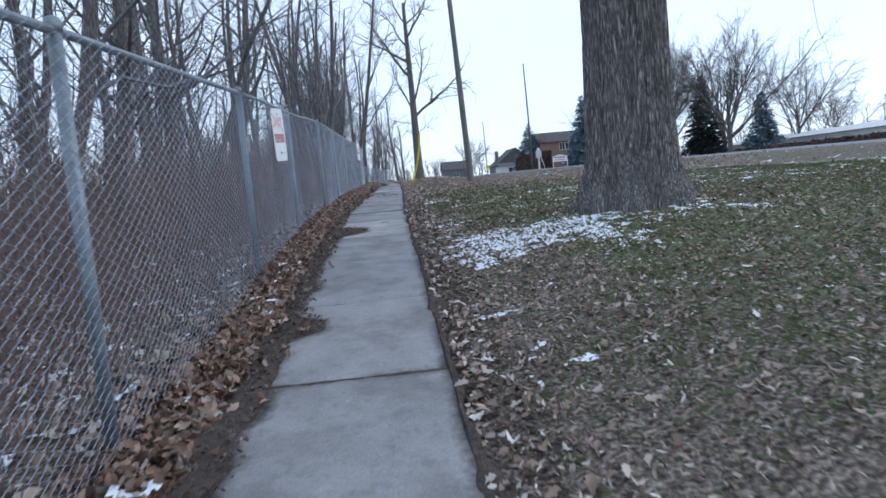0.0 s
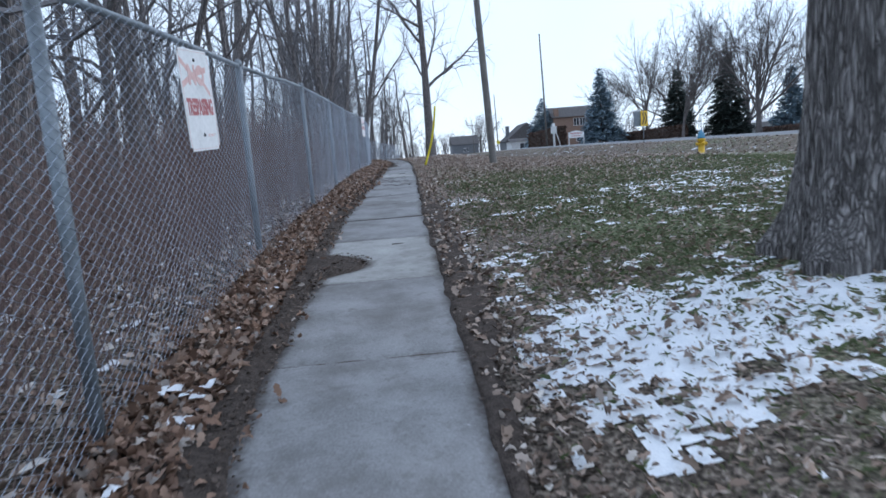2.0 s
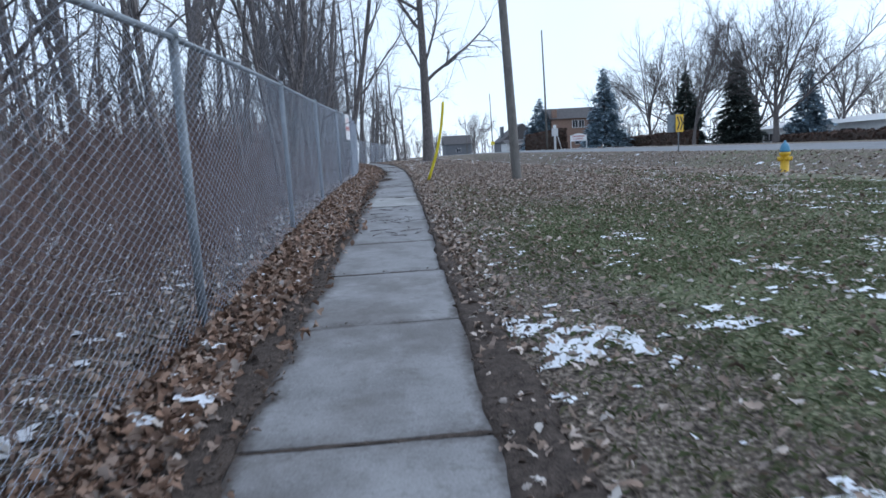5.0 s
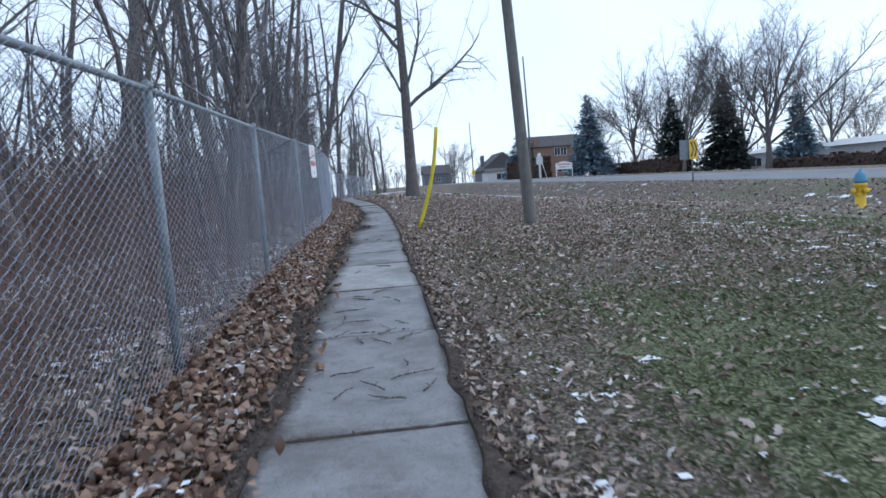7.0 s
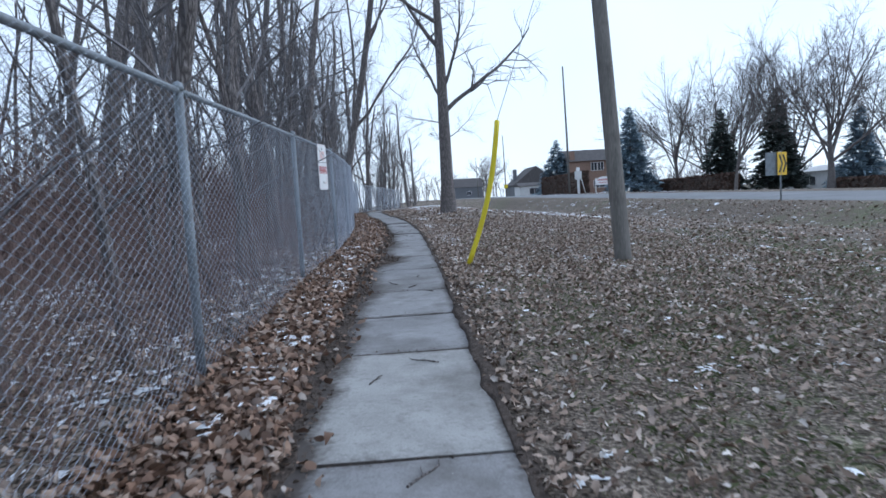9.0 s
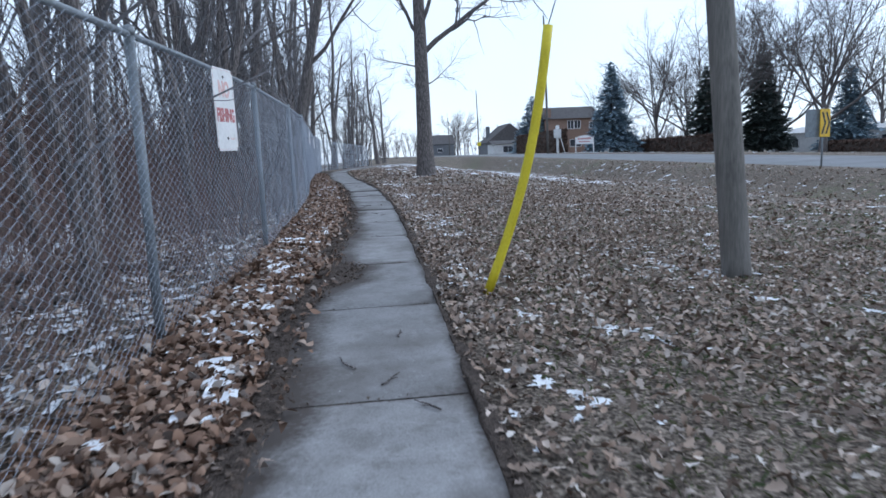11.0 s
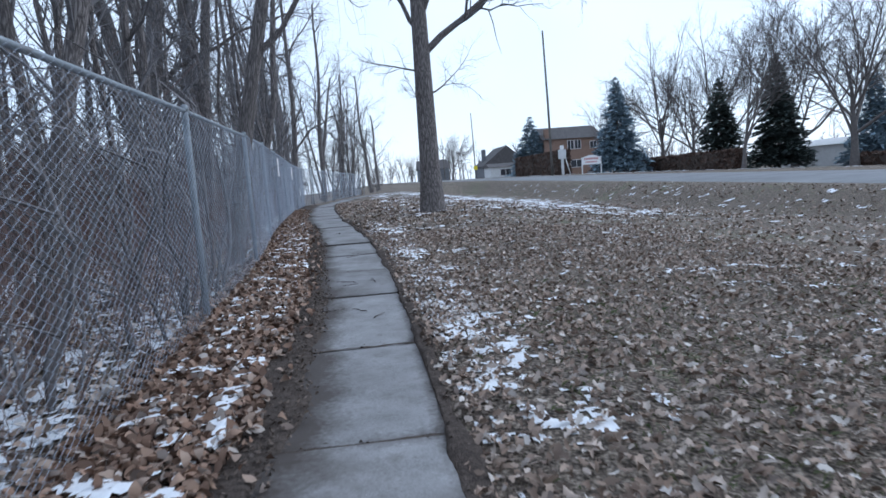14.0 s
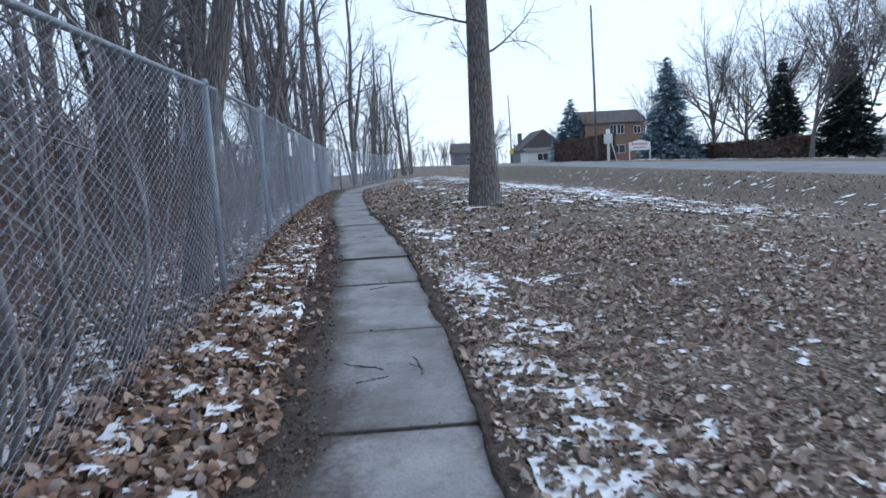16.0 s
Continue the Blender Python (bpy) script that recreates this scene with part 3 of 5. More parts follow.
def add_limbs(spec, barkm, root):
    for pts, rad in spec.get("limbs") or ():
        V, F = [], []
        tube(V, F, pts, rad, 6, False)
        put("limb", V, F, M[barkm], root, "", True)


WOOD = dict(seg=[9, 8, 6, 4], wander=[0.06, 0.22, 0.28, 0.36], rise=[0.03, 0.06, 0.03, 0.0], kids=[12, 8, 10], low=[0.22, 0.15, 0.1], angle=[(25, 70), (25, 65), (25, 65)], ratio=[(0.25, 0.45), (0.35, 0.6), (0.35, 0.6)], share=(0.28, 0.48))
SLIM = dict(seg=[8, 6, 4], wander=[0.10, 0.2, 0.3], rise=[0.03, 0.05, 0.02], kids=[15, 8], low=[0.2, 0.15], angle=[(25, 60), (25, 60)], ratio=[(0.18, 0.38), (0.3, 0.6)], share=(0.25, 0.45))
ROUND = dict(thin=0.017, seg=[4, 8, 6, 4], wander=[0.03, 0.09, 0.15, 0.2], rise=[0.02, 0.035, 0.03, 0.02], kids=[11, 13, 13], low=[0.3, 0.18, 0.12], angle=[(12, 55), (22, 52), (22, 55)], ratio=[(1.7, 2.3), (0.3, 0.5), (0.34, 0.55)])
STREET = dict(seg=[9, 7, 5, 3], wander=[0.006, 0.13, 0.2, 0.3], rise=[0.02, 0.03, 0.02, 0.0], kids=[12, 9, 9], low=[0.38, 0.2, 0.15], angle=[(35, 75), (25, 60), (25, 60)], ratio=[(0.3, 0.5), (0.35, 0.6), (0.35, 0.6)], flare=1.3)


def build_oak():
    """The big oak by the walk: a broad ridged trunk with a root flare, and limbs above."""
    x, y = OAK
    root = thing("oak_tree", x, y, float(lawn_z(x, y)), "big old tree with deeply ridged grey bark beside the walk", "tree")
    n, rows = 220, 90
    V, F = [], []
    hs = np.concatenate([np.linspace(-0.25, 1.2, 36), np.linspace(1.25, 6.5, rows - 36)])
    a = np.arange(n) * math.tau / n
    for h in hs:
        r = 0.485 + 0.17 * math.exp(-max(h, 0) / 0.35) + 0.03 * math.exp(-max(h, 0) / 1.2) - 0.012 * h
        flare = 0.09 * math.exp(-max(h, 0) / 0.22) * np.cos(a * 7 + 0.8 + 0.3 * np.sin(3 * a))
        wav = a * 19 + 0.35 * np.sin(h * 2.1 + a * 2) + 0.5 * (fbm(a * 3, np.full(n, h * 0.6), 51, 0.5) - 0.5)
        ridge = fbm(wav * 0.9, np.full(n, h * 1.1), 41, 0.55)
        ridge = np.abs(ridge - 0.5) * 2
        rr = r + flare + 0.03 * (np.minimum(ridge, 0.35) / 0.35 - 0.5) + 0.02 * (fbm(a * 2, np.full(n, h * 0.5), 61, 0.8) - 0.5)
        for k in range(n):
            V.append((rr[k] * math.cos(a[k]), rr[k] * math.sin(a[k]), h))
    for j in range(rows - 1):
        for k in range(n):
            p, q = j * n + k, j * n + (k + 1) % n
            F.append((p, q, q + n, p + n))
    put("trunk", V, F, M["bark"], root, "deeply ridged grey trunk", True)
    Vt, Ft, Vc, Fc = [], [], [], []
    rng = random.Random(12)
    spec = dict(seg=[6, 8, 6, 4], wander=[0.08, 0.12, 0.18, 0.25], rise=[0.05, 0.0, -0.10, -0.2], kids=[6, 9, 7], low=[0.3, 0.15, 0.15], angle=[(35, 65), (25, 65), (25, 60)], ratio=[(0.6, 0.9), (0.35, 0.6), (0.35, 0.6)], limbs=[])
    for k in range(5):
        b = k * math.tau / 5 + 0.3
        grow(Vt, Ft, Vc, Fc, Vector((0.15 * math.cos(b), 0.15 * math.sin(b), 6.2)), Vector((math.cos(b), math.sin(b), 0.75)).normalized(), 6.5, 0.2, 1, rng, spec)
    # low drooping shoots over the lawn
    low = dict(spec, seg=[6, 8, 7, 4], wander=[0.08, 0.12, 0.15, 0.25], rise=[0, 0, -0.085, -0.2], kids=[6, 9, 8])
    for d, z, l in (((1, -0.25, 0.25), 3.7, 3.3), ((1, 0.1, 0.3), 3.9, 3.8), ((0.9, 0.5, 0.35), 4.0, 4.2), ((1, -0.05, 0.5), 4.2, 4.6), ((0.7, -0.6, 0.3), 4.1, 3.0), ((-1, 0.2, 0.4), 4.2, 3.0), ((1, 0.3, 0.15), 3.6, 5.0)):
        grow(Vt, Ft, Vc, Fc, Vector((0.4 * d[0], 0.4 * d[1], z)), Vector(d).normalized(), l, 0.024, 2, rng, low)
    # higher shoots
    for bx, by, bz in ((2.6, 0.6, 4.3), (3.4, 1.6, 4.6), (2.0, 2.4, 4.7), (4.4, 2.8, 5.0), (3.0, -0.4, 4.6)):
        grow(Vt, Ft, Vc, Fc, Vector((bx * 0.3, by * 0.3, 5.9)), Vector((bx, by, -0.25)).normalized(), 3.6, 0.03, 2, rng, dict(spec, rise=[0, 0, -0.16, -0.25]))
    add_limbs(spec, "bark2", root)
    tagged(put("crown", Vc, Fc, M["twig"], root), kind="stuff")


build_oak()

def street_tree():
    x, y = 2.3, 47.3
    root = thing("street_tree", x, y, float(lawn_z(x, y)), "tall bare street tree with brown bark beside the walk", "tree")
    rng = random.Random(17)
    spec = dict(STREET, limbs=[])
    Vt, Ft, Vc, Fc = [], [], [], []
    grow(Vt, Ft, Vc, Fc, Vector((0, 0, -0.15)), Vector((0.012, 0, 1)), 12.5, 0.315, 0, rng, dict(spec, kids=[8, 9, 9], low=[0.55, 0.2, 0.15]))
    for z, d, l, r in ((4.4, (0.75, 0.1, 0.8), 5.2, 0.11), (4.9, (-0.55, 0.2, 0.75), 4.0, 0.07), (5.4, (0.5, -0.3, 0.9), 4.5, 0.08), (3.9, (-0.8, 0.0, 0.15), 1.9, 0.03), (3.3, (0.9, 0.2, 0.12), 2.4, 0.03), (3.0, (-0.8, -0.3, 0.25), 1.3, 0.02)):
        grow(Vt, Ft, Vc, Fc, Vector((0.01 * z, 0, z)), Vector(d).normalized(), l, r, 1, rng, spec)
    put("trunk", Vt, Ft, M["bark2"], root, "", True)
    add_limbs(spec, "bark2", root)
    tagged(put("crown", Vc, Fc, M["twig"], root), kind="stuff")


street_tree()

# woods behind the fence: tall trunks first, then slim saplings
TALL = [(-6.4, 21.0, 0.25, 0.0), (-4.8, 52.0, 0.25, 0.0), (-5.8, 49.0, 0.27, -0.03), (-1.85, 39.5, 0.13, 0.2), (-8.5, 37.0, 0.28, 0.1), (-4.0, 47.5, 0.19, 0.05), (-9.0, 14.5, 0.2, 0.0), (-7.2, 11.5, 0.16, 0.03),
        (-12.0, 30.0, 0.26, 0.0), (-10.0, 44.0, 0.25, 0.02), (-3.6, 58.0, 0.16, 0.02), (-6.0, 64.0, 0.2, 0.0), (-3.5, 68.0, 0.18, 0.12), (-5.0, 76.0, 0.24, 0.0), (-2.6, 84.0, 0.2, 0.03), (-6.0, 92.0, 0.28, 0.0), (-1.5, 98.0, 0.22, 0.04),
        (-8.0, 56.0, 0.3, 0.0), (-14.0, 24.0, 0.3, 0.0), (-13.0, 40.0, 0.3, 0.0), (-16.0, 52.0, 0.3, 0.0), (-9.4, 26.5, 0.22, 0.02), (-4.0, 108.0, 0.26, 0.0), (-9.0, 120.0, 0.3, 0.0), (2.0, 118.0, 0.24, 0.0), (3.5, 135.0, 0.26, 0.0), (-2.0, 130.0, 0.26, 0.0)]


def build_woods():
    rng = random.Random(21)
    protos = []
    for k in range(5):
        protos.append(tree("forest_tree", *((0, 0, 0)), 12 + k, 0.25, (0, 0), WOOD, 100 + k, "tall bare woodland tree with dark brown bark", group="trees of the wood"))
    used = set()
    for i, (x, y, r, lean) in enumerate(TALL):
        k = i % 5
        z = float(lawn_z(x, y)) - 0.05
        m = Matrix.Translation((x, y, z)) @ Matrix.Rotation(math.atan(lean), 4, "Y") @ Matrix.Rotation(rng.random() * math.tau, 4, "Z") @ Matrix.Diagonal((r / 0.25, r / 0.25, 1, 1)) if r < 0.25 else Matrix.Translation((x, y, z)) @ Matrix.Rotation(math.atan(lean), 4, "Y") @ Matrix.Rotation(rng.random() * math.tau, 4, "Z") @ Matrix.Scale(r / 0.25, 4)
        if k in used:
            t = copy_thing(protos[k], m)
            t.matrix_world = m
        else:
            t = protos[k]
            t.matrix_world = m
            used.add(k)
    slims = []
    for k in range(6):
        slims.append(tree("sapling", 0, 0, 0, 7 + k * 0.8, 0.055 + 0.012 * k, (0, 0), SLIM, 200 + k, "slim bare sapling behind the fence", group="saplings of the wood"))
    spots = []
    for i in range(195):
        y = rng.uniform(3, 60) if i < 105 else rng.uniform(38, 62) if i < 130 else rng.uniform(60, 130)
        x = float(fence_x(y)) - (rng.uniform(0.5, 15) if i % 3 else rng.uniform(0.4, 4)) - (2.0 if y < 20 else 0)
        spots.append((x, y))
    for i, (x, y) in enumerate(spots):
        z = float(lawn_z(x, y)) - 0.05
        m = Matrix.Translation((x, y, z)) @ Matrix.Rotation(rng.gauss(0, 0.09), 4, "Y") @ Matrix.Rotation(rng.gauss(0, 0.06), 4, "X") @ Matrix.Rotation(rng.random() * math.tau, 4, "Z")
        if i < 6:
            slims[i].matrix_world = m
        else:
            copy_thing(slims[i % 6], m)


build_woods()


def build_brush():
    """Waist- to head-high dry stems right behind the fence."""
    rng = random.Random(8)
    V, F = [], []
    for i in range(8000):
        y = rng.uniform(-2, 60)
        x = float(fence_x(y)) - 0.12 - abs(rng.gauss(0, 2.2))
        dens = np.interp(y, [-2, 16, 22, 32, 38, 60], [1, 1, 0.75, 0.4, 0.45, 0.8])
        if rng.random() > dens:
            continue
        z, h = float(lawn_z(x, y)), rng.uniform(0.5, 1.9) * (1.0 if y < 20 else 0.85)
        p, d, pts = Vector((x, y, z - 0.03)), Vector((rng.gauss(0, 0.2), rng.gauss(0, 0.2), 1)).normalized(), []
        for k in range(5):
            pts.append(p.copy())
            d = (d + Vector((rng.gauss(0, 0.14), rng.gauss(0, 0.14), -0.02 * k))).normalized()
            p = p + d * h / 4
            p.x = min(p.x, float(fence_x(p.y)) - 0.03)
        r = rng.uniform(0.002, 0.0055)
        tube(V, F, pts, [r, r * 0.9, r * 0.75, r * 0.6, r * 0.35], 3, False)
        for q in (1, 2, 3):
            for _ in range(2):
                a, l = rng.random() * math.tau, rng.uniform(0.12, 0.45) * h
                e = pts[q] + Vector((math.cos(a) * 0.5, math.sin(a) * 0.5, 0.75)) * l
                e.x = min(e.x, float(fence_x(e.y)) - 0.03)
                tube(V, F, [pts[q], e], [r * 0.6, r * 0.25], 3, False)
    for i in range(4000):
        y = rng.uniform(0, 70) if i < 2200 else rng.uniform(27, 62)
        x = float(fence_x(y)) - (rng.uniform(4, 26) if i < 2200 else rng.uniform(2.5, 12))
        z, h = float(lawn_z(x, y)), rng.uniform(1.6, 3.6)
        p, d, pts = Vector((x, y, z - 0.03)), Vector((rng.gauss(0, 0.25), rng.gauss(0, 0.25), 1)).normalized(), []
        for k in range(4):
            pts.append(p.copy())
            d = (d + Vector((rng.gauss(0, 0.2), rng.gauss(0, 0.2), 0))).normalized()
            p = p + d * h / 3
        r = rng.uniform(0.006, 0.016)
        tube(V, F, pts, [r, r * 0.8, r * 0.6, r * 0.35], 3, False)
        for q in (1, 1, 2, 2, 2, 3):
            a, l = rng.random() * math.tau, rng.uniform(0.2, 0.45) * h
            tube(V, F, [pts[q], pts[q] + Vector((math.cos(a) * 0.7, math.sin(a) * 0.7, 0.6)) * l], [r * 0.6, r * 0.3], 3, False)
    tagged(put("underbrush", V, F, M["brush"]), "dense dry reddish stems and brush behind the fence", "brush", kind="stuff")


build_brush()


# ---- utility pole with its guy wire ----
def build_pole():
    x, y = 3.68, 28.93
    z = float(lawn_z(x, y))
    root = thing("utility_pole", x, y, z, "grey weathered wooden utility pole leaning in the lawn", "utility pole")
    top = Vector((-0.2, 1.0, 9.0))
    pts = [top * f + Vector((0, 0, -0.3 * (1 - f))) for f in (0, 0.05, 0.2, 0.4, 0.6, 0.8, 1.0)]
    tubed("shaft", pts, [0.142, 0.14, 0.135, 0.128, 0.12, 0.112, 0.104], M["pole"], root, n=20)
    anchor = Vector((1.0, 28.25, float(lawn_z(1.0, 28.25)))) - Vector((x, y, z))
    hook = top * 0.80
    tip = anchor + Vector((0.53, -0.15, 2.16))
    g = [anchor.lerp(tip, f) + Vector((0.09, 0.02, -0.02)) * math.sin(math.pi * f) for f in np.linspace(0, 1, 12)]
    tubed("guy_wire", [tip, tip.lerp(hook, 0.5), hook], [0.005] * 3, M["steel"], root, n=6)
    tubed("guy_guard", g, [0.039] * 12, M["yellow"], root, "bright yellow plastic guy wire guard", n=14)


build_pole()


def build_hydrant():
    x, y = 11.8, 28.7
    z = float(lawn_z(x, y))
    root = thing("fire_hydrant", x, y, z, "yellow fire hydrant with a blue bonnet standing in the grass", "fire hydrant")
    lathe("barrel", [(0.15, -0.05), (0.15, 0.04), (0.12, 0.05), (0.115, 0.5), (0.13, 0.52), (0.155, 0.54), (0.155, 0.6), (0.13, 0.62)], M["hydyellow"], root)
    lathe("bonnet", [(0.15, 0.62), (0.15, 0.66), (0.135, 0.7), (0.125, 0.78), (0.09, 0.86), (0.05, 0.89), (0.035, 0.9), (0.032, 0.96)], M["hydblue"], root, "blue bonnet")
    for d in (Vector((0, -1, 0)), Vector((1, 0, 0)), Vector((-1, 0, 0))):
        p = Vector((0, 0, 0.42))
        tubed("nozzle", [p + d * 0.1, p + d * 0.17, p + d * 0.175, p + d * 0.21], [0.055, 0.055, 0.07, 0.065], M["hydyellow"], root, n=12)


build_hydrant()


# ---- far side of the road ----
def spruce(x, y, z, h, width, key, seed, label):
    """A spruce: a thin trunk and whorls of drooping boughs, each set with many small needle sprays."""
    rng = np.random.default_rng(seed)
    root = thing("spruce_tree", x, y, z, label, "spruce", "spruces across the road")
    tubed("trunk", [(0, 0, -0.2), (0, 0, h * 0.5), (0, 0, h * 0.97)], [h * 0.018, h * 0.011, 0.01], M["bark2"], root, n=8)
    V, F = [], []
    levels = int(h * 4.2)
    for i in range(levels):
        f = (i + rng.random()) / levels
        zz = h * (0.04 + 0.95 * f)
        reach = width * 0.53 * (1 - f) ** 0.95 * rng.uniform(0.9, 1.15) + 0.12
        for b in range(max(6, int(16 * (1 - f) + 5))):
            a = rng.random() * math.tau
            r0 = reach * rng.uniform(0.7, 1.08)
            for s in np.arange(0.25, 1.0, 0.22 / max(r0, 0.22)):
                c = np.array([math.cos(a) * r0 * s, math.sin(a) * r0 * s, zz + 0.12 * r0 * (1 - s) - 0.16 * r0 * s * s + 0.1 * s])
                for _ in range(2):
                    t = a + rng.normal(0, 0.7)
                    l, w = rng.uniform(0.3, 0.6), rng.uniform(0.1, 0.2)
                    d = np.array([math.cos(t), math.sin(t), rng.normal(0.02, 0.3)]) * l
                    q = np.array([-math.sin(t), math.cos(t), rng.normal(0, 0.4)]) * w
                    n = len(V)
                    V += [c - q, c + q, c + d + q * 0.3, c + d - q * 0.3]
                    F.append((n, n + 1, n + 2, n + 3))
    tagged(put("foliage", V, F, M[key], root), kind="stuff")
    return root


def lawn_far(x, y):
    return float(road_z(y) - fall(x)) + 0.02


spruce(34.1, 110.5, lawn_far(34, 110) - 0.1, 12.4, 7.0, "spruce", 1, "blue spruce with pale bluish needles beside the road")
spruce(43.0, 101.5, lawn_far(43, 101) - 0.1, 10.9, 6.2, "darkspruce", 2, "dark green spruce with open boughs beside the road")
spruce(51.8, 103.5, lawn_far(51, 103) - 0.1, 14.0, 7.4, "darkspruce", 3, "tall dark spruce beside the road")
spruce(55.5, 92.7, lawn_far(55, 92) - 0.1, 10.1, 6.2, "spruce", 4, "small blue spruce beside the road")
spruce(33.6, 151.5, lawn_far(33, 151) - 0.1, 11.4, 9.0, "spruce", 5, "broad blue spruce behind a clipped hedge")
for bx, by, bh, br, sd in ((48, 126, 25, 0.36, 1), (56, 132, 23, 0.38, 2), (38.4, 89.6, 22, 0.2, 3), (45.4, 83.4, 22, 0.4, 4), (60, 112, 26, 0.5, 5), (66, 100, 22, 0.35, 6), (52, 118, 24, 0.34, 11), (76, 106, 14, 0.2, 7), (27.5, 215, 16, 0.3, 8), (72, 62, 13, 0.18, 9), (43, 134, 17, 0.25, 10)):
    tree("bare_tree", bx, by, lawn_far(bx, by) - 0.1, bh * 0.34, br, (0, 0), ROUND, 300 + sd, "large bare deciduous tree with a spreading crown across the road", group="bare trees across the road", barkm="farbark", twigm="farbark")


def hedge(x0, x1, y0, y1, h, seed, label):
    """A clipped hedge: a mass of small brown leaves round a twiggy core."""
    rng = np.random.default_rng(seed)
    root = thing("hedge", (x0 + x1) / 2, (y0 + y1) / 2, lawn_far((x0 + x1) / 2, (y0 + y1) / 2), label, "hedge")
    w, l = x1 - x0, y1 - y0
    n = int(min(7000, 2 * (w * h + l * h + w * l) * 22))
    p = rng.random((n, 3)) - 0.5
    k = rng.integers(0, 3, n)
    for a in range(3):
        p[k == a, a] = np.sign(p[k == a, a]) * (0.5 - rng.random((k == a).sum()) ** 2 * 0.12)
    p = p * [w, l, h] + [0, 0, h / 2]
    d, e = rng.normal(0, 0.11, (n, 3)), rng.normal(0, 0.11, (n, 3))
    V = np.stack([p - d, p + e, p + d, p - e], 1).reshape(-1, 3)
    i = np.arange(n) * 4
    tagged(put("foliage", V.tolist(), np.stack([i, i + 1, i + 2, i + 3], -1).tolist(), M["hedge"], root), kind="stuff")
    part("core", box(bmesh.new(), -w / 2 + 0.12, w / 2 - 0.12, -l / 2 + 0.12, l / 2 - 0.12, 0, h - 0.15, 0.1), M["soil"], root)
    return root


hedge(29.0, 30.2, 118, 146, 3.4, 1, "tall clipped brown beech hedge beside the road")
hedge(39.0, 40.2, 92, 124, 1.9, 2, "long low brown hedge along the front garden")
hedge(46.0, 47.2, 42, 84, 1.4, 3, "long low brown hedge along the garden")
hedge(46.0, 47.2, 4, 38, 1.1, 4, "long low brown hedge by the open lawn")


def window(parent, x, y, z, w, h, axis):
    """A window on a wall that faces the road (axis x) or the walker (axis y)."""
    def bx(name, a0, a1, z0, z1, d0, d1, m, p):
        if axis == "x":
            return boxed(name, x - d1, x - d0, y + a0, y + a1, z + z0, z + z1, m, p)
        return boxed(name, x + a0, x + a1, y - d1, y - d0, z + z0, z + z1, m, p)
    f = bx("window", -w / 2, w / 2, -h / 2, h / 2, 0.0, 0.03, M["glass"], parent)
    for a0, a1, z0, z1 in ((-w / 2, w / 2, h / 2 - 0.08, h / 2), (-w / 2, w / 2, -h / 2, -h / 2 + 0.08), (-w / 2, -w / 2 + 0.08, -h / 2, h / 2), (w / 2 - 0.08, w / 2, -h / 2, h / 2), (-0.04, 0.04, -h / 2, h / 2)):
        bx("frame", a0, a1, z0, z1, 0.03, 0.08, M["white"], f)
    return f


def house(x0, x1, y0, y1, h, ridge, wallm, roofm, label, wins, along="y", chimney=None):
    z = lawn_far((x0 + x1) / 2, (y0 + y1) / 2)
    root = thing("house", 0, 0, 0, label, "house")
    boxed("wall", x0, x1, y0, y1, z - 0.3, z + h, M[wallm], root)
    o = 0.45
    if along == "y":
        xm = (x0 + x1) / 2
        V = [(x0 - o, y0 - o, z + h), (x1 + o, y0 - o, z + h), (x1 + o, y1 + o, z + h), (x0 - o, y1 + o, z + h), (xm, y0 - o, z + h + ridge), (xm, y1 + o, z + h + ridge)]
        F = [(0, 3, 5, 4), (1, 4, 5, 2), (0, 4, 1), (3, 2, 5), (0, 1, 2, 3)]
    else:
        ym = (y0 + y1) / 2
        V = [(x0 - o, y0 - o, z + h), (x1 + o, y0 - o, z + h), (x1 + o, y1 + o, z + h), (x0 - o, y1 + o, z + h), (x0 - o, ym, z + h + ridge), (x1 + o, ym, z + h + ridge)]
        F = [(0, 4, 5, 1), (3, 2, 5, 4), (0, 3, 4), (1, 5, 2), (0, 1, 2, 3)]
    roof = put("roof", V, F, M[roofm], root)
    if chimney:
        boxed("chimney", chimney[0], chimney[0] + 1.0, chimney[1], chimney[1] + 1.0, z + h - 0.5, z + h + chimney[2], M[wallm], roof)
    for axis, a, b, c, w, hh in wins:
        window(root, a, b, z + c, w, hh, axis)
    return root


house(35.8, 47.0, 150.0, 161.0, 7.0, 2.6, "brick", "roof", "tan brick two-storey house behind the trees", [("y", 41.0, 150.0, 5.8, 1.3, 1.7), ("y", 42.4, 150.0, 5.8, 1.3, 1.7), ("y", 45.5, 150.0, 5.6, 1.4, 1.4), ("x", 35.8, 153.0, 5.4, 2.0, 1.6), ("x", 35.8, 158.0, 5.4, 2.0, 1.6), ("y", 42.0, 150.0, 2.2, 2.4, 1.5)], "x", (36.1, 150.2, 2.0))
house(33.0, 45.0, 196.0, 210.0, 3.4, 5.0, "darkwall", "roof", "dark grey house with a steep gabled roof", [("y", 36.0, 196.0, 1.7, 1.8, 1.4), ("y", 41.5, 196.0, 1.7, 1.8, 1.4)], "y", (34.0, 203.0, 4.6))
house(31.0, 38.0, 178.0, 186.0, 2.6, 0.9, "palewall", "roof", "pale low garage with a flat dark roof", [("y", 34.5, 178.0, 1.3, 2.6, 1.6)], "x")
house(62.0, 74.0, 70.0, 118.0, 3.0, 1.0, "palewall", "palewall", "long low white building behind the hedge", [("x", 62.0, 76.0 + 9 * k, 1.6, 3.0, 1.4) for k in range(5)], "y")
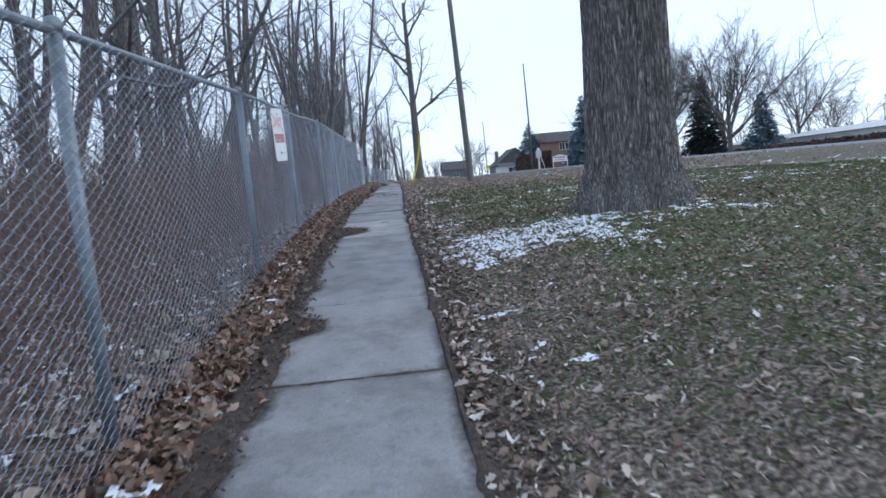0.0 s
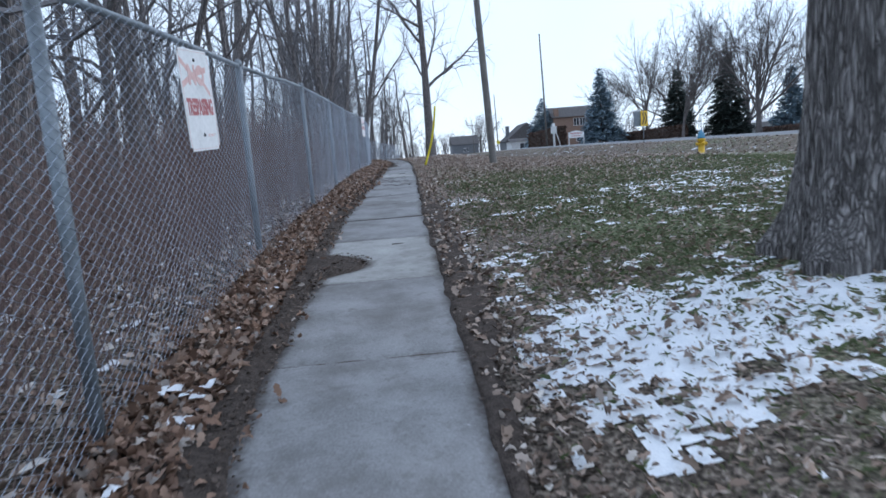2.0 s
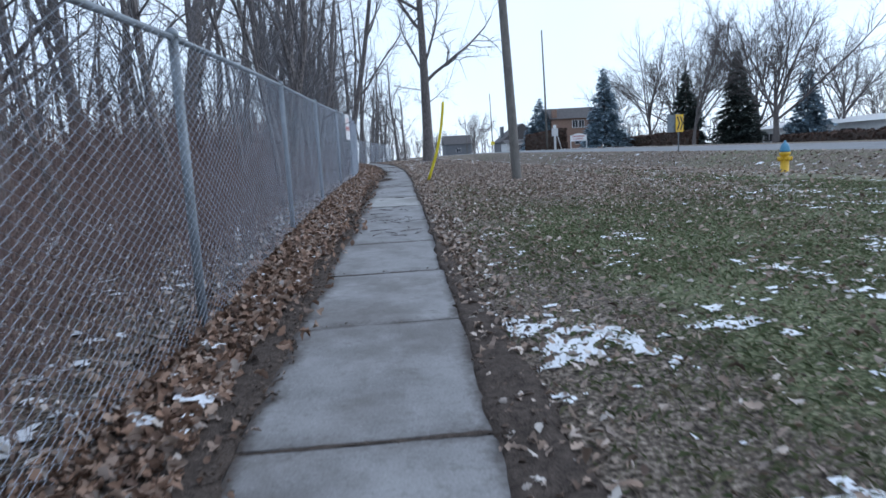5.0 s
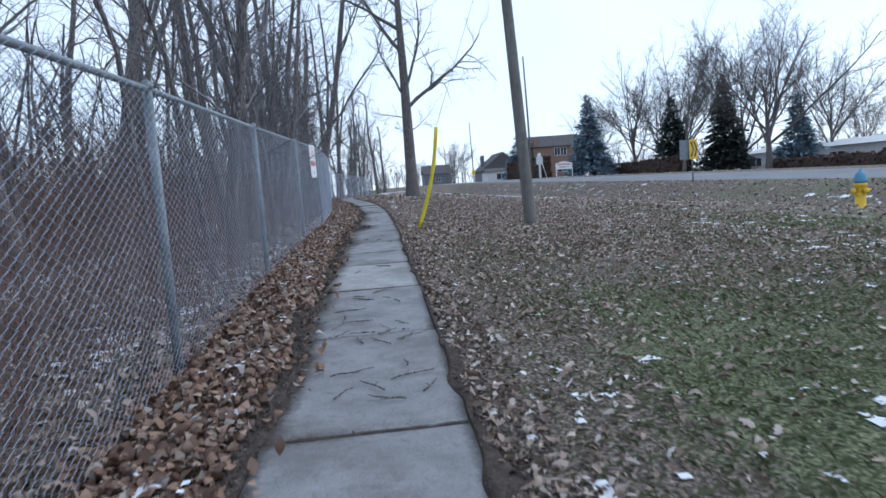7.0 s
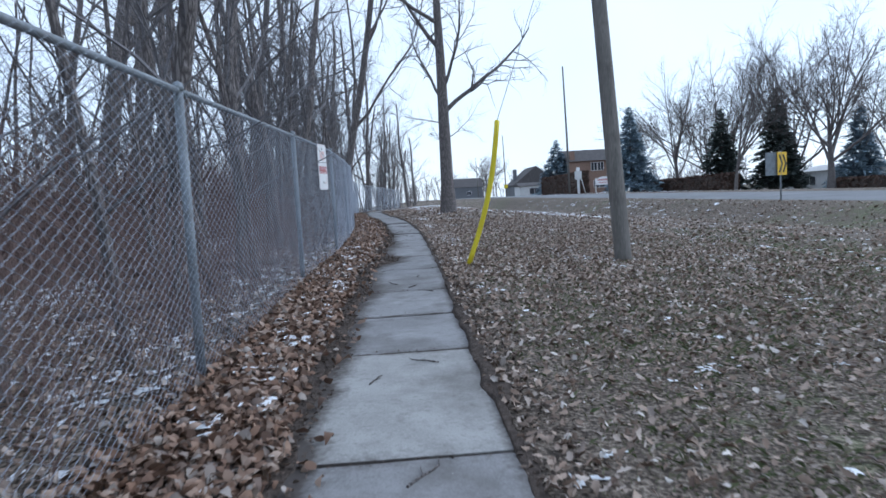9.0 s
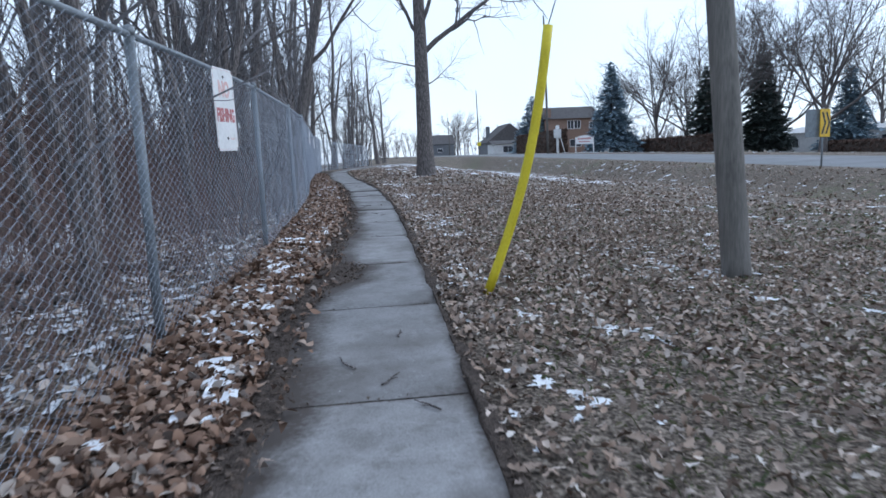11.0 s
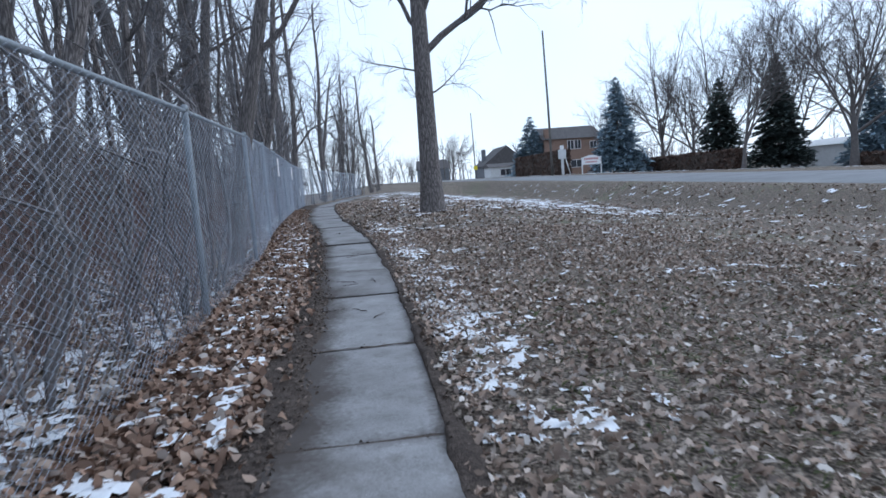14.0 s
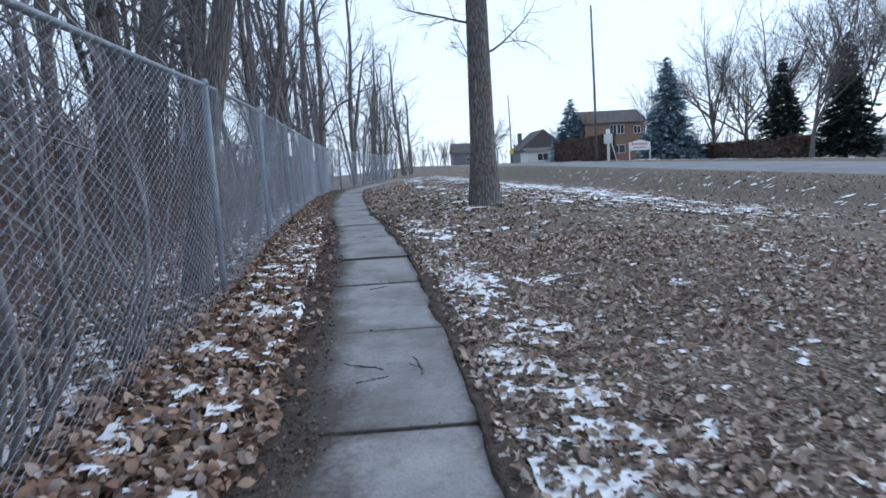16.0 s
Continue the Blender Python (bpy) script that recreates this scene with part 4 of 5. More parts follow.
house(58.0, 70.0, 14.0, 52.0, 3.6, 1.4, "palewall", "darkwall", "long low pale building across the road", [("x", 58.0, 19.0 + 8 * k, 1.7, 2.4, 1.4) for k in range(4)], "y")
house(22.0, 32.0, 255.0, 268.0, 4.0, 3.4, "darkwall", "roof", "distant dark house along the street", [("y", 27.0, 255.0, 1.8, 1.8, 1.4)], "x")


def garden_sign():
    """A white two-legged board with an arched top, and red lettering that cannot be read."""
    x, y = 27.8, 103.5
    root = thing("garden_sign", x, y, lawn_far(x, y), "white two-post sign board with red lettering beside the road", "sign")
    for dx in (-1.2, 1.12):
        boxed("post", dx, dx + 0.1, -0.05, 0.05, -0.1, 1.95, M["white"], root, "", 0.01)
    n = 12
    V, F = [], []
    for d in (-0.035, 0.035):
        V += [(-1.08, d, 1.05), (1.08, d, 1.05)] + [(1.08 - 2.16 * i / n, d, 1.85 + 0.3 * math.sin(math.pi * i / n)) for i in range(n + 1)]
    m = n + 3
    F = [tuple(range(m)), tuple(range(2 * m - 1, m - 1, -1))] + [(i, m + i, m + (i + 1) % m, (i + 1) % m) for i in range(m)]
    put("board", V, F, M["white"], root)
    for k, (a, b, z0, z1) in enumerate(((-0.9, 0.9, 1.6, 1.84), (-0.75, 0.7, 1.26, 1.42))):
        bm = bmesh.new()
        for i in range(9):
            u = a + (b - a) * i / 9
            box(bm, u, u + (b - a) / 9 * 0.7, -0.045, -0.036, z0, z1)
        part("lettering", bm, M["red"], root)


garden_sign()


def far_pole(x, y, h, label, plate=False):
    root = thing("street_pole", x, y, lawn_far(x, y), label, "utility pole", "poles along the street")
    tubed("shaft", [(0, 0, -0.2), (-0.1, 0, h * 0.5), (-0.28, 0, h)], [0.16, 0.135, 0.1], M["pole"], root, n=10)
    if plate:
        s = part("plate", box(bmesh.new(), -0.45, 0.45, -0.24, -0.2, 2.0, 2.9, 0.02), M["yellow"], root, "yellow warning plate")
    return root


far_pole(23.9, 106.5, 17.3, "tall thin wooden utility pole across the road")
far_pole(27.4, 178.0, 15.0, "distant wooden utility pole with a yellow plate", True)
far_pole(27.8, 235.0, 12.0, "distant wooden utility pole")



def utility_box():
    x, y = 24.6, 104.5
    root = thing("utility_box", x, y, lawn_far(x, y), "pale grey utility box on a post beside the road", "utility box")
    boxed("post", -0.14, 0.14, -0.12, 0.12, -0.1, 2.2, M["palewall"], root, "", 0.02)
    boxed("cabinet", -0.42, 0.42, -0.28, 0.28, 1.9, 3.0, M["palewall"], root, "", 0.04)
    boxed("lid", -0.2, 0.2, -0.2, 0.2, 3.0, 3.5, M["white"], root, "", 0.05)
    tubed("brace", [(0.95, 0, -0.05), (0.3, 0, 2.3)], [0.06, 0.05], M["white"], root, n=8)


utility_box()


def road_sign():
    x, y = 15.05, 43.0
    z = float(lawn_z(x, y))
    root = thing("chevron_sign", x, y, z, "yellow chevron road sign with black arrows on a steel post", "road sign")
    tubed("post", [(0, 0, -0.3), (0, 0, 1.95)], [0.03, 0.03], M["steel"], root, n=8)
    front = boxed("panel", -0.27, 0.27, -0.012, 0.012, 1.0, 1.9, M["hydyellow"], root, "yellow panel with black chevrons", 0.004)
    V, F = [], []
    for k in range(2):
        b = len(V)
        o = -0.22 + 0.22 * k
        V += [(o, -0.014, 1.1), (o + 0.1, -0.014, 1.1), (o + 0.26, -0.014, 1.45), (o + 0.1, -0.014, 1.8), (o, -0.014, 1.8), (o + 0.16, -0.014, 1.45)]
        F += [(b, b + 1, b + 2, b + 5), (b + 5, b + 2, b + 3, b + 4)]
    put("chevron", V, F, M["black"], front)
    front.matrix_local = pose(0.05, -0.035, 0, 0, 0, 22)
    back = boxed("back_panel", -0.3, 0.3, -0.01, 0.01, 1.0, 1.9, M["steel"], root, "bare grey back panel", 0.004)
    back.matrix_local = pose(-0.28, 0.0, 0, 0, 0, -12)


road_sign()


def far_woods():
    """Distant bare thickets that close the view along the street."""
    rng = random.Random(77)
    V, F = [], []
    for i in range(1250):
        if i % 2 == 0:
            x, y = rng.uniform(-70, -13), rng.uniform(34, 190)
        elif i % 3 == 0:
            x, y = rng.uniform(-70, 14), rng.uniform(110, 260)
        elif i % 3 == 1:
            x, y = rng.uniform(36, 120), rng.uniform(215, 270)
        else:
            x, y = rng.uniform(84, 120), rng.uniform(-20, 215)
        if i % 8 == 5:
            x, y = rng.uniform(-8, 40), rng.uniform(275, 330)
        if -1 < x < 30 and 60 < y < 270:
            continue
        z = float(lawn_z(min(x, 30), y)) - 0.2
        h = rng.uniform(4, 11)
        p, d, pts = Vector((x, y, z)), Vector((rng.gauss(0, 0.1), rng.gauss(0, 0.1), 1)).normalized(), []
        for k in range(4):
            pts.append(p.copy())
            d = (d + Vector((rng.gauss(0, 0.12), rng.gauss(0, 0.12), 0.05))).normalized()
            p = p + d * h / 3
        r = rng.uniform(0.06, 0.16)
        tube(V, F, pts, [r, r * 0.8, r * 0.55, r * 0.2], 3, False)
        for k in range(16):
            f = rng.uniform(0.8, 2.9)
            q = pts[int(f)].lerp(pts[int(f) + 1], f - int(f))
            a, l = rng.random() * math.tau, rng.uniform(0.12, 0.3) * h
            e = q + Vector((math.cos(a) * 0.6, math.sin(a) * 0.6, 0.7)) * l
            tube(V, F, [q, e], [r * 0.4, r * 0.12], 3, False)
            for _ in range(2):
                g = q.lerp(e, rng.uniform(0.3, 0.9))
                tube(V, F, [g, g + Vector((rng.gauss(0, 0.4), rng.gauss(0, 0.4), 0.5)) * l * 0.6], [r * 0.2, r * 0.08], 3, False)
    tagged(put("far_woods", V, F, M["farbark"]), "distant bare grey woodland", "woods", kind="stuff")


far_woods()


# ---- what lies on the ground ----
M["crumbs"] = islands("leaf_crumbs", [(0.04, 0.031, 0.026), (0.10, 0.075, 0.06), (0.065, 0.05, 0.04), (0.17, 0.13, 0.105), (0.05, 0.04, 0.034), (0.24, 0.19, 0.16)])

def fast(name, verts, tris, material):
    me = bpy.data.meshes.new(name)
    me.vertices.add(len(verts)), me.loops.add(tris.size), me.polygons.add(len(tris))
    me.vertices.foreach_set("co", np.asarray(verts, np.float32).ravel())
    me.loops.foreach_set("vertex_index", tris.astype(np.int32).ravel())
    me.polygons.foreach_set("loop_start", np.arange(len(tris), dtype=np.int32) * 3)
    me.update(calc_edges=True)
    me.materials.append(material)
    return new(name, me)


LEAF = np.array([(0, 0.0, 0), (0.16, 0.18, 0.05), (0.13, 0.30, 0.03), (0.30, 0.48, 0.10), (0.17, 0.58, 0.03), (0.25, 0.78, 0.07), (0, 1.0, 0.0), (-0.25, 0.78, 0.07), (-0.17, 0.58, 0.03), (-0.30, 0.48, 0.10), (-0.13, 0.30, 0.03), (-0.16, 0.18, 0.05), (0, 0.5, -0.03)])
LEAF_T = np.array([(12, i, (i + 1) % 12) for i in range(12)])
OVAL = np.array([(0, 0, 0), (0.22, 0.25, 0.07), (0.30, 0.55, 0.1), (0.14, 0.85, 0.03), (0, 1, 0), (-0.14, 0.85, 0.03), (-0.30, 0.55, 0.1), (-0.22, 0.25, 0.07)])
OVAL_T = np.array([(0, 1, 7), (1, 2, 6), (1, 6, 7), (2, 3, 5), (2, 5, 6), (3, 4, 5)])
CHIP = np.array([(0, 0, 0), (0.28, 0.35, 0.06), (0.2, 0.75, 0.04), (0, 1, 0), (-0.2, 0.75, 0.05), (-0.28, 0.35, 0.07)])
CHIP_T = np.array([(0, 1, 2), (0, 2, 3), (0, 3, 4), (0, 4, 5)])


def scatter(name, xy, z, size, shape, tris, material, rng, tilt, label, category, curl=1.0):
    n = len(xy)
    a, b, c = rng.random(n) * math.tau, rng.normal(0, tilt, n), rng.normal(0, tilt, n)
    s = rng.uniform(*size, n)
    v = shape[None] * s[:, None, None]
    v = v - np.array([0, 0.5, 0]) * s[:, None, None]
    bend = rng.normal(0.0, 0.9, n)[:, None] * curl
    v[:, :, 2] = v[:, :, 2] * rng.uniform(-1.5, 3.0, n)[:, None] + bend * v[:, :, 1] ** 2 / s[:, None]
    y1, z1 = v[:, :, 1] * np.cos(b)[:, None] - v[:, :, 2] * np.sin(b)[:, None], v[:, :, 1] * np.sin(b)[:, None] + v[:, :, 2] * np.cos(b)[:, None]
    x2, z2 = v[:, :, 0] * np.cos(c)[:, None] - z1 * np.sin(c)[:, None], v[:, :, 0] * np.sin(c)[:, None] + z1 * np.cos(c)[:, None]
    x3, y3 = x2 * np.cos(a)[:, None] - y1 * np.sin(a)[:, None], x2 * np.sin(a)[:, None] + y1 * np.cos(a)[:, None]
    z2 = z2 - np.minimum(z2.min(1), 0)[:, None] * 0.8
    V = np.stack([x3 + xy[:, 0:1], y3 + xy[:, 1:2], z2 + z[:, None]], -1).reshape(-1, 3)
    T = (tris[None] + (np.arange(n) * len(shape))[:, None, None]).reshape(-1, 3)
    return tagged(fast(name, V, T, material), label, category, kind="stuff")


def strip(name, ys, left, right, lift, hump, label, category, material="soil"):
    f = np.concatenate([np.linspace(0, 0.9, 11), [0.94, 0.97, 1.0]])
    n = len(f)
    X = left[:, None] + (right - left)[:, None] * f
    Y = np.repeat(ys[:, None], n, 1)
    edge = np.minimum(f / 0.12, 1) * np.minimum((1 - f) / 0.05, 1)
    Z = path_z(Y) + lift * edge - 0.02 * (1 - edge) + hump * (fbm(X, Y, 81, 0.16) - 0.2) * edge * np.minimum((1 - f) / 0.25 + 0.15, 1)
    v = np.stack([X, Y, Z], -1).reshape(-1, 3)
    i = (np.arange(len(ys) - 1)[:, None] * n + np.arange(n - 1)).ravel()
    return tagged(put(name, v.tolist(), np.stack([i, i + 1, i + n + 1, i + n], -1).tolist(), M[material], None, "", True), label, category, kind="structure")


ys = np.arange(-4, 64, 0.05)
strip("soil_verge", ys, fence_x(ys) - 0.25, soil_edge(ys), 0.016, 0.06, "dark damp soil verge creeping over the walk", "soil")
wob = (fbm(ys, ys * 0 + 7, 91, 0.7) - 0.4) * 0.30
strip("soil_margin", ys, edge_x(ys) - 0.02 - np.clip(wob - 0.02, 0, 0.1) * 0.6, edge_x(ys) + np.interp(ys, [-4, 6, 8.5, 14, 16, 30, 34, 60], [0.03, 0.05, 0.27, 0.24, 0.05, 0.05, 0.07, 0.06]) + np.maximum(wob, -0.05) * 0.8, 0.002, 0.06, "dark bare soil margin between walk and lawn", "soil")

rng = np.random.default_rng(2)


def pick(n, x0, x1, y0, y1, keep):
    p = np.stack([rng.uniform(x0, x1, n), rng.uniform(y0, y1, n)], -1)
    return p[rng.random(n) < keep(p[:, 0], p[:, 1])]


# leaves drifted along the fence
def drift_keep(x, y):
    lo, hi = fence_x(y) - 0.12, soil_edge(y, False) - 0.15 + (fbm(x, y, 93, 0.8) - 0.5) * 0.25
    hi = np.where(y > 27, hi - 0.06 - 0.06 * np.clip((y - 30) / 3, 0, 1), hi)
    return (x > lo) * np.where(x < hi, np.interp(y, [-1, 34, 56], [1.0, 1.0, 0.5]), 0.04 * (x < hi + 0.25))


p = pick(95000, -0.2, 1.0, -1, 56, lambda x, y: drift_keep(x + fence_x(y), y))
p[:, 0] += fence_x(p[:, 1])
pz = path_z(p[:, 1]) + 0.02 + rng.random(len(p)) * 0.05 * np.clip((soil_edge(p[:, 1]) - p[:, 0]) / 0.25, 0.1, 1)
near = p[:, 1] < 16
scatter("leaf_litter", p[near], pz[near], (0.04, 0.092), LEAF, LEAF_T, M["leaves"], rng, 0.6, "brown dead oak leaves drifted along the foot of the fence", "leaf litter")
scatter("leaf_drift", p[~near], pz[~near], (0.045, 0.095), OVAL, OVAL_T, M["leaves"], rng, 0.55, "brown dead leaves drifted along the fence further on", "leaf litter")
p = pick(26000, -0.45, 0.025, -1, 46, lambda x, y: 0.9 + 0 * x)
p[:, 0] += soil_edge(p[:, 1])
scatter("leaf_crumbs", p, path_z(p[:, 1]) + 0.018 + 0.02 * rng.random(len(p)), (0.010, 0.036), CHIP, CHIP_T, M["crumbs"], rng, 0.35, "dark crumbled leaves and bark on the damp soil", "leaf litter")
p = pick(17000, -0.02, 0.4, -1, 46, lambda x, y: np.interp(x, [-0.02, 0.03, 0.25, 0.4], [0.15, 1, 0.8, 0.2]))
p[:, 0] += edge_x(p[:, 1])
scatter("edge_crumbs", p, lawn_z(p[:, 0], p[:, 1]) * (p[:, 0] > edge_x(p[:, 1])) + path_z(p[:, 1]) * (p[:, 0] <= edge_x(p[:, 1])) + 0.014, (0.012, 0.045), CHIP, CHIP_T, M["crumbs"], rng, 0.3, "crumbled leaves along the lawn edge of the walk", "leaf litter")
# debris caught in the joints of the walk
jy = np.array([j for j in JOINTS if 13 < j < 46])
p = np.stack([rng.uniform(-WALK_W, 0, 420), rng.choice(jy, 420) + rng.normal(0, 0.025, 420)], -1)
p[:, 0] += edge_x(p[:, 1])
scatter("joint_debris", p, path_z(p[:, 1]) + 0.005, (0.008, 0.028), CHIP * [0.5, 1, 1], CHIP_T, M["crumbs"], rng, 0.12, "dark debris caught in the joints of the walk", "leaf litter")


# leaves over the lawn, thick further along
def lawn_keep(x, y):
    near = np.interp(y, [-2, 10, 15, 20, 24, 28, 60], [0.12, 0.12, 0.12, 0.26, 0.6, 0.95, 1.0])
    side = np.interp(x - edge_x(y), [-0.08, 0.06, 1.2, 3, 6, 10, 14], [0.03, 1.0, 1.0, 0.85, 0.6, 0.42, 0.4])
    near = np.maximum(near, 0.95 * np.clip(1 - (x - edge_x(y)) / 0.6, 0, 1))
    green = np.interp(y, [12, 18, 26], [0.35, 0.5, 1.0]) * (x > 1.6) + (x <= 1.6)
    return near * side * green * np.clip(0.35 + 1.3 * (fbm(x, y, 95, 1.3) - 0.15), 0.15, 1) * (x > edge_x(y) - 0.06)


p = pick(150000, -1.0, 6.5, 1, 42, lawn_keep)
scatter("fallen_leaves", p, lawn_z(p[:, 0], p[:, 1]) + 0.012 + rng.random(len(p)) * 0.02, (0.036, 0.086), LEAF, LEAF_T, M["paleleaves"], rng, 0.42, "weathered brown leaves scattered over the lawn", "leaf litter")
p = pick(80000, -1.5, 15.0, 1, 66, lambda x, y: lawn_keep(x, y) * ((x > 6.3) | (y > 41)))
scatter("far_fallen_leaves", p, lawn_z(p[:, 0], p[:, 1]) + 0.012, (0.06, 0.12), CHIP, CHIP_T, M["paleleaves"], rng, 0.4, "weathered brown leaves on the far lawn", "leaf litter")
p = pick(125000, 0.2, 7.5, 0.5, 24, lambda x, y: np.clip((x - edge_x(y)) / 0.15, 0, 1) * np.interp(y, [0, 7, 10, 14, 18, 24], [1, 0.8, 0.4, 0.2, 0.2, 0.5]) * np.clip(0.2 + 1.5 * (fbm(x, y, 99, 0.8) - 0.2), 0.1, 1) * ((x - OAK[0]) ** 2 + (y - OAK[1]) ** 2 > 0.55))
scatter("straw_chips", p, lawn_z(p[:, 0], p[:, 1]) + 0.014, (0.018, 0.055), CHIP * [0.55, 1, 1], CHIP_T, M["paleleaves"], rng, 0.35, "shredded dry leaves and straw in the grass", "leaf litter")
# leaves and chips inside the fence
p = pick(30000, -5.5, -1.4, 0, 46, lambda x, y: 0.7 * (x < fence_x(y) - 0.05))
scatter("woodland_leaves", p, lawn_z(p[:, 0], p[:, 1]) + 0.012 + 0.035 * rng.random(len(p)), (0.06, 0.12), CHIP, CHIP_T, M["paleleaves"], rng, 0.4, "dead leaves on the woodland floor", "leaf litter")

# grass blades
BLADE = np.array([(-0.06, 0.5, 0), (0.06, 0.5, 0), (0.0, 0.62, 0.75), (0.05, 1.1, 0.95)])
BLADE_T = np.array([(0, 1, 2), (1, 3, 2)])


def grass_keep(x, y):
    side = np.interp(x - edge_x(y), [0.1, 0.5, 1.0], [0.0, 0.5, 1.0])
    along = np.interp(y, [0, 8, 16, 22, 30, 36], [0.7, 1.0, 1.0, 0.6, 0.25, 0.12])
    return side * along * np.clip(0.3 + 1.6 * (fbm(x, y, 97, 1.1) - 0.2), 0.1, 1) * ((x - OAK[0]) ** 2 + (y - OAK[1]) ** 2 > 0.5)


p = pick(330000, 0.2, 9.0, 0.5, 36, grass_keep)
n = len(p)
a, s = rng.random(n) * math.tau, rng.uniform(0.022, 0.06, n)
v = (BLADE - np.array([0, 0.5, 0]))[None] * s[:, None, None]
v[:, :, 1] *= rng.uniform(0.5, 2.6, n)[:, None]
v[:, :, 2] *= rng.uniform(0.25, 0.9, n)[:, None]
vx, vy = v[:, :, 0] * np.cos(a)[:, None] - v[:, :, 1] * np.sin(a)[:, None], v[:, :, 0] * np.sin(a)[:, None] + v[:, :, 1] * np.cos(a)[:, None]
V = np.stack([vx + p[:, 0:1], vy + p[:, 1:2], v[:, :, 2] + lawn_z(p[:, 0], p[:, 1])[:, None]], -1).reshape(-1, 3)
tagged(fast("grass", V, (BLADE_T[None] + (np.arange(n) * 4)[:, None, None]).reshape(-1, 3), M["grass"]), "short winter grass, part green and part straw-coloured", "grass", kind="stuff")


# old snow in thin ragged patches
def snow_sheet(name, x0, x1, y0, y1, step, cover, label, thick=0.02, lift=0.006):
    X, Y = np.meshgrid(np.arange(x0, x1, step), np.arange(y0, y1, step))
    X = X + (field(X, Y, 15, 0.13) - 0.5) * step
    f = cover(X, Y)
    Z = lawn_z(X, Y) + lift + np.clip(f * 0.25, -0.02, 1) * thick * 2
    ny, nx = X.shape
    idx = np.arange(nx * ny).reshape(ny, nx)
    hit = (np.stack([f[:-1, :-1], f[:-1, 1:], f[1:, 1:], f[1:, :-1]]) > 0).sum(0) >= 3
    q = np.stack([idx[:-1, :-1], idx[:-1, 1:], idx[1:, 1:], idx[1:, :-1]], -1)[hit]
    tri = np.concatenate([q[:, [0, 1, 2]], q[:, [0, 2, 3]]])
    use, inv = np.unique(tri, return_inverse=True)
    v = np.stack([X, Y, Z], -1).reshape(-1, 3)[use]
    return tagged(fast(name, v, inv.reshape(-1, 3), M["snow"]), label, "snow", kind="stuff")


def speck(x, y, seed, size):
    return field(x, y, seed, size) * 0.5 + field(x, y, seed + 1, size * 0.37) * 0.3 + field(x, y, seed + 2, size * 3.1) * 0.4 + (field(x, y, seed + 3, 0.07) - 0.5) * 0.34 + 0.02


def oak_cover(x, y):
    d = np.sqrt(((x - 1.75) / np.where(x > 1.75, 1.35, 1.2)) ** 2 + ((y - 7.1) / 0.82) ** 2)
    return 1.28 - 1.15 * d + (speck(x, y, 110, 0.17) - 0.62) * 2.6


snow_sheet("oak_snow", 0.5, 4.9, 4.9, 9.4, 0.026, oak_cover, "melting patch of old snow round the foot of the oak", 0.025)


# places on the lawn where the snow has lasted: x, y, reach in x and y, depth
LASTING = [(3.4, 28.9, 0.4, 0.4, 0.18), (3.6, 30.5, 0.8, 0.5, 0.2), (11.4, 28.9, 0.8, 0.8, 0.25), (13.6, 32.0, 1.2, 1.5, 0.2), (3.6, 11.8, 2.4, 2.6, 0.22), (6.5, 12.5, 2.5, 3.5, 0.2), (0.74, 10.2, 0.16, 0.35, 0.27), (0.74, 9.2, 0.16, 0.3, 0.2), (1.4, 11.1, 0.25, 0.3, 0.12),
           (0.84, 13.4, 0.3, 0.3, 0.15), (2.55, 16.8, 0.45, 0.5, 0.24), (2.1, 15.4, 0.25, 0.3, 0.2), (6.4, 21.5, 1.6, 3.0, 0.16), (0.66, 5.9, 0.25, 0.2, 0.2), (0.73, 4.15, 0.2, 0.2, 0.18), (0.77, 5.12, 0.2, 0.2, 0.15), (1.6, 35.4, 0.4, 0.4, 0.12)]


def lawn_cover(x, y):
    e = x - edge_x(y)
    base = np.interp(e, [0.2, 1, 3, 6, 12], [0.80, 0.90, 0.90, 0.86, 0.93])
    base = base + np.interp(y, [2, 7, 9, 14, 18, 23, 28, 33], [0.08, 0.06, 0.02, 0.0, 0.08, 0.04, 0.0, -0.03]) * (e < 5)
    base = base - 0.28 * np.exp(-((e - 0.4) / 0.45) ** 2) * np.clip((y - 31) / 3, 0, 1)
    for px, py, rx, ry, deep in LASTING:
        base = base - deep * np.exp(-((x - px) / rx) ** 2 - ((y - py) / ry) ** 2)
    return (speck(x, y, 120, 0.13) - base) * 3 - 1.0 * (e < 0.12)


snow_sheet("lawn_snow", 0.3, 4.5, 3.0, 46, 0.023, lawn_cover, "scattered small patches of old snow on the lawn", 0.02, 0.008)
snow_sheet("outer_lawn_snow", 4.5, 13.5, 3.0, 46, 0.036, lawn_cover, "scattered small patches of old snow further out on the lawn", 0.02, 0.010)
snow_sheet("bank_snow", 1.0, 14.5, 46, 90, 0.07, lambda x, y: (speck(x, y, 130, 0.2) - 0.80 - 0.14 * np.clip((x - 9.5) / 2, 0, 1) + 0.24 * np.exp(-((x - 8.5) / 4.5) ** 2 - ((y - 64) / 14) ** 2)) * 3, "old snow on the bank beside the road", 0.03, 0.035)
snow_sheet("ditch_snow", 11.0, 14.6, 22, 52, 0.05, lambda x, y: (speck(x, y, 140, 0.09) - 0.92 - 0.1 * field(x, y, 144, 2.5)) * 3, "old snow on the bank of the ditch", 0.02, 0.035)
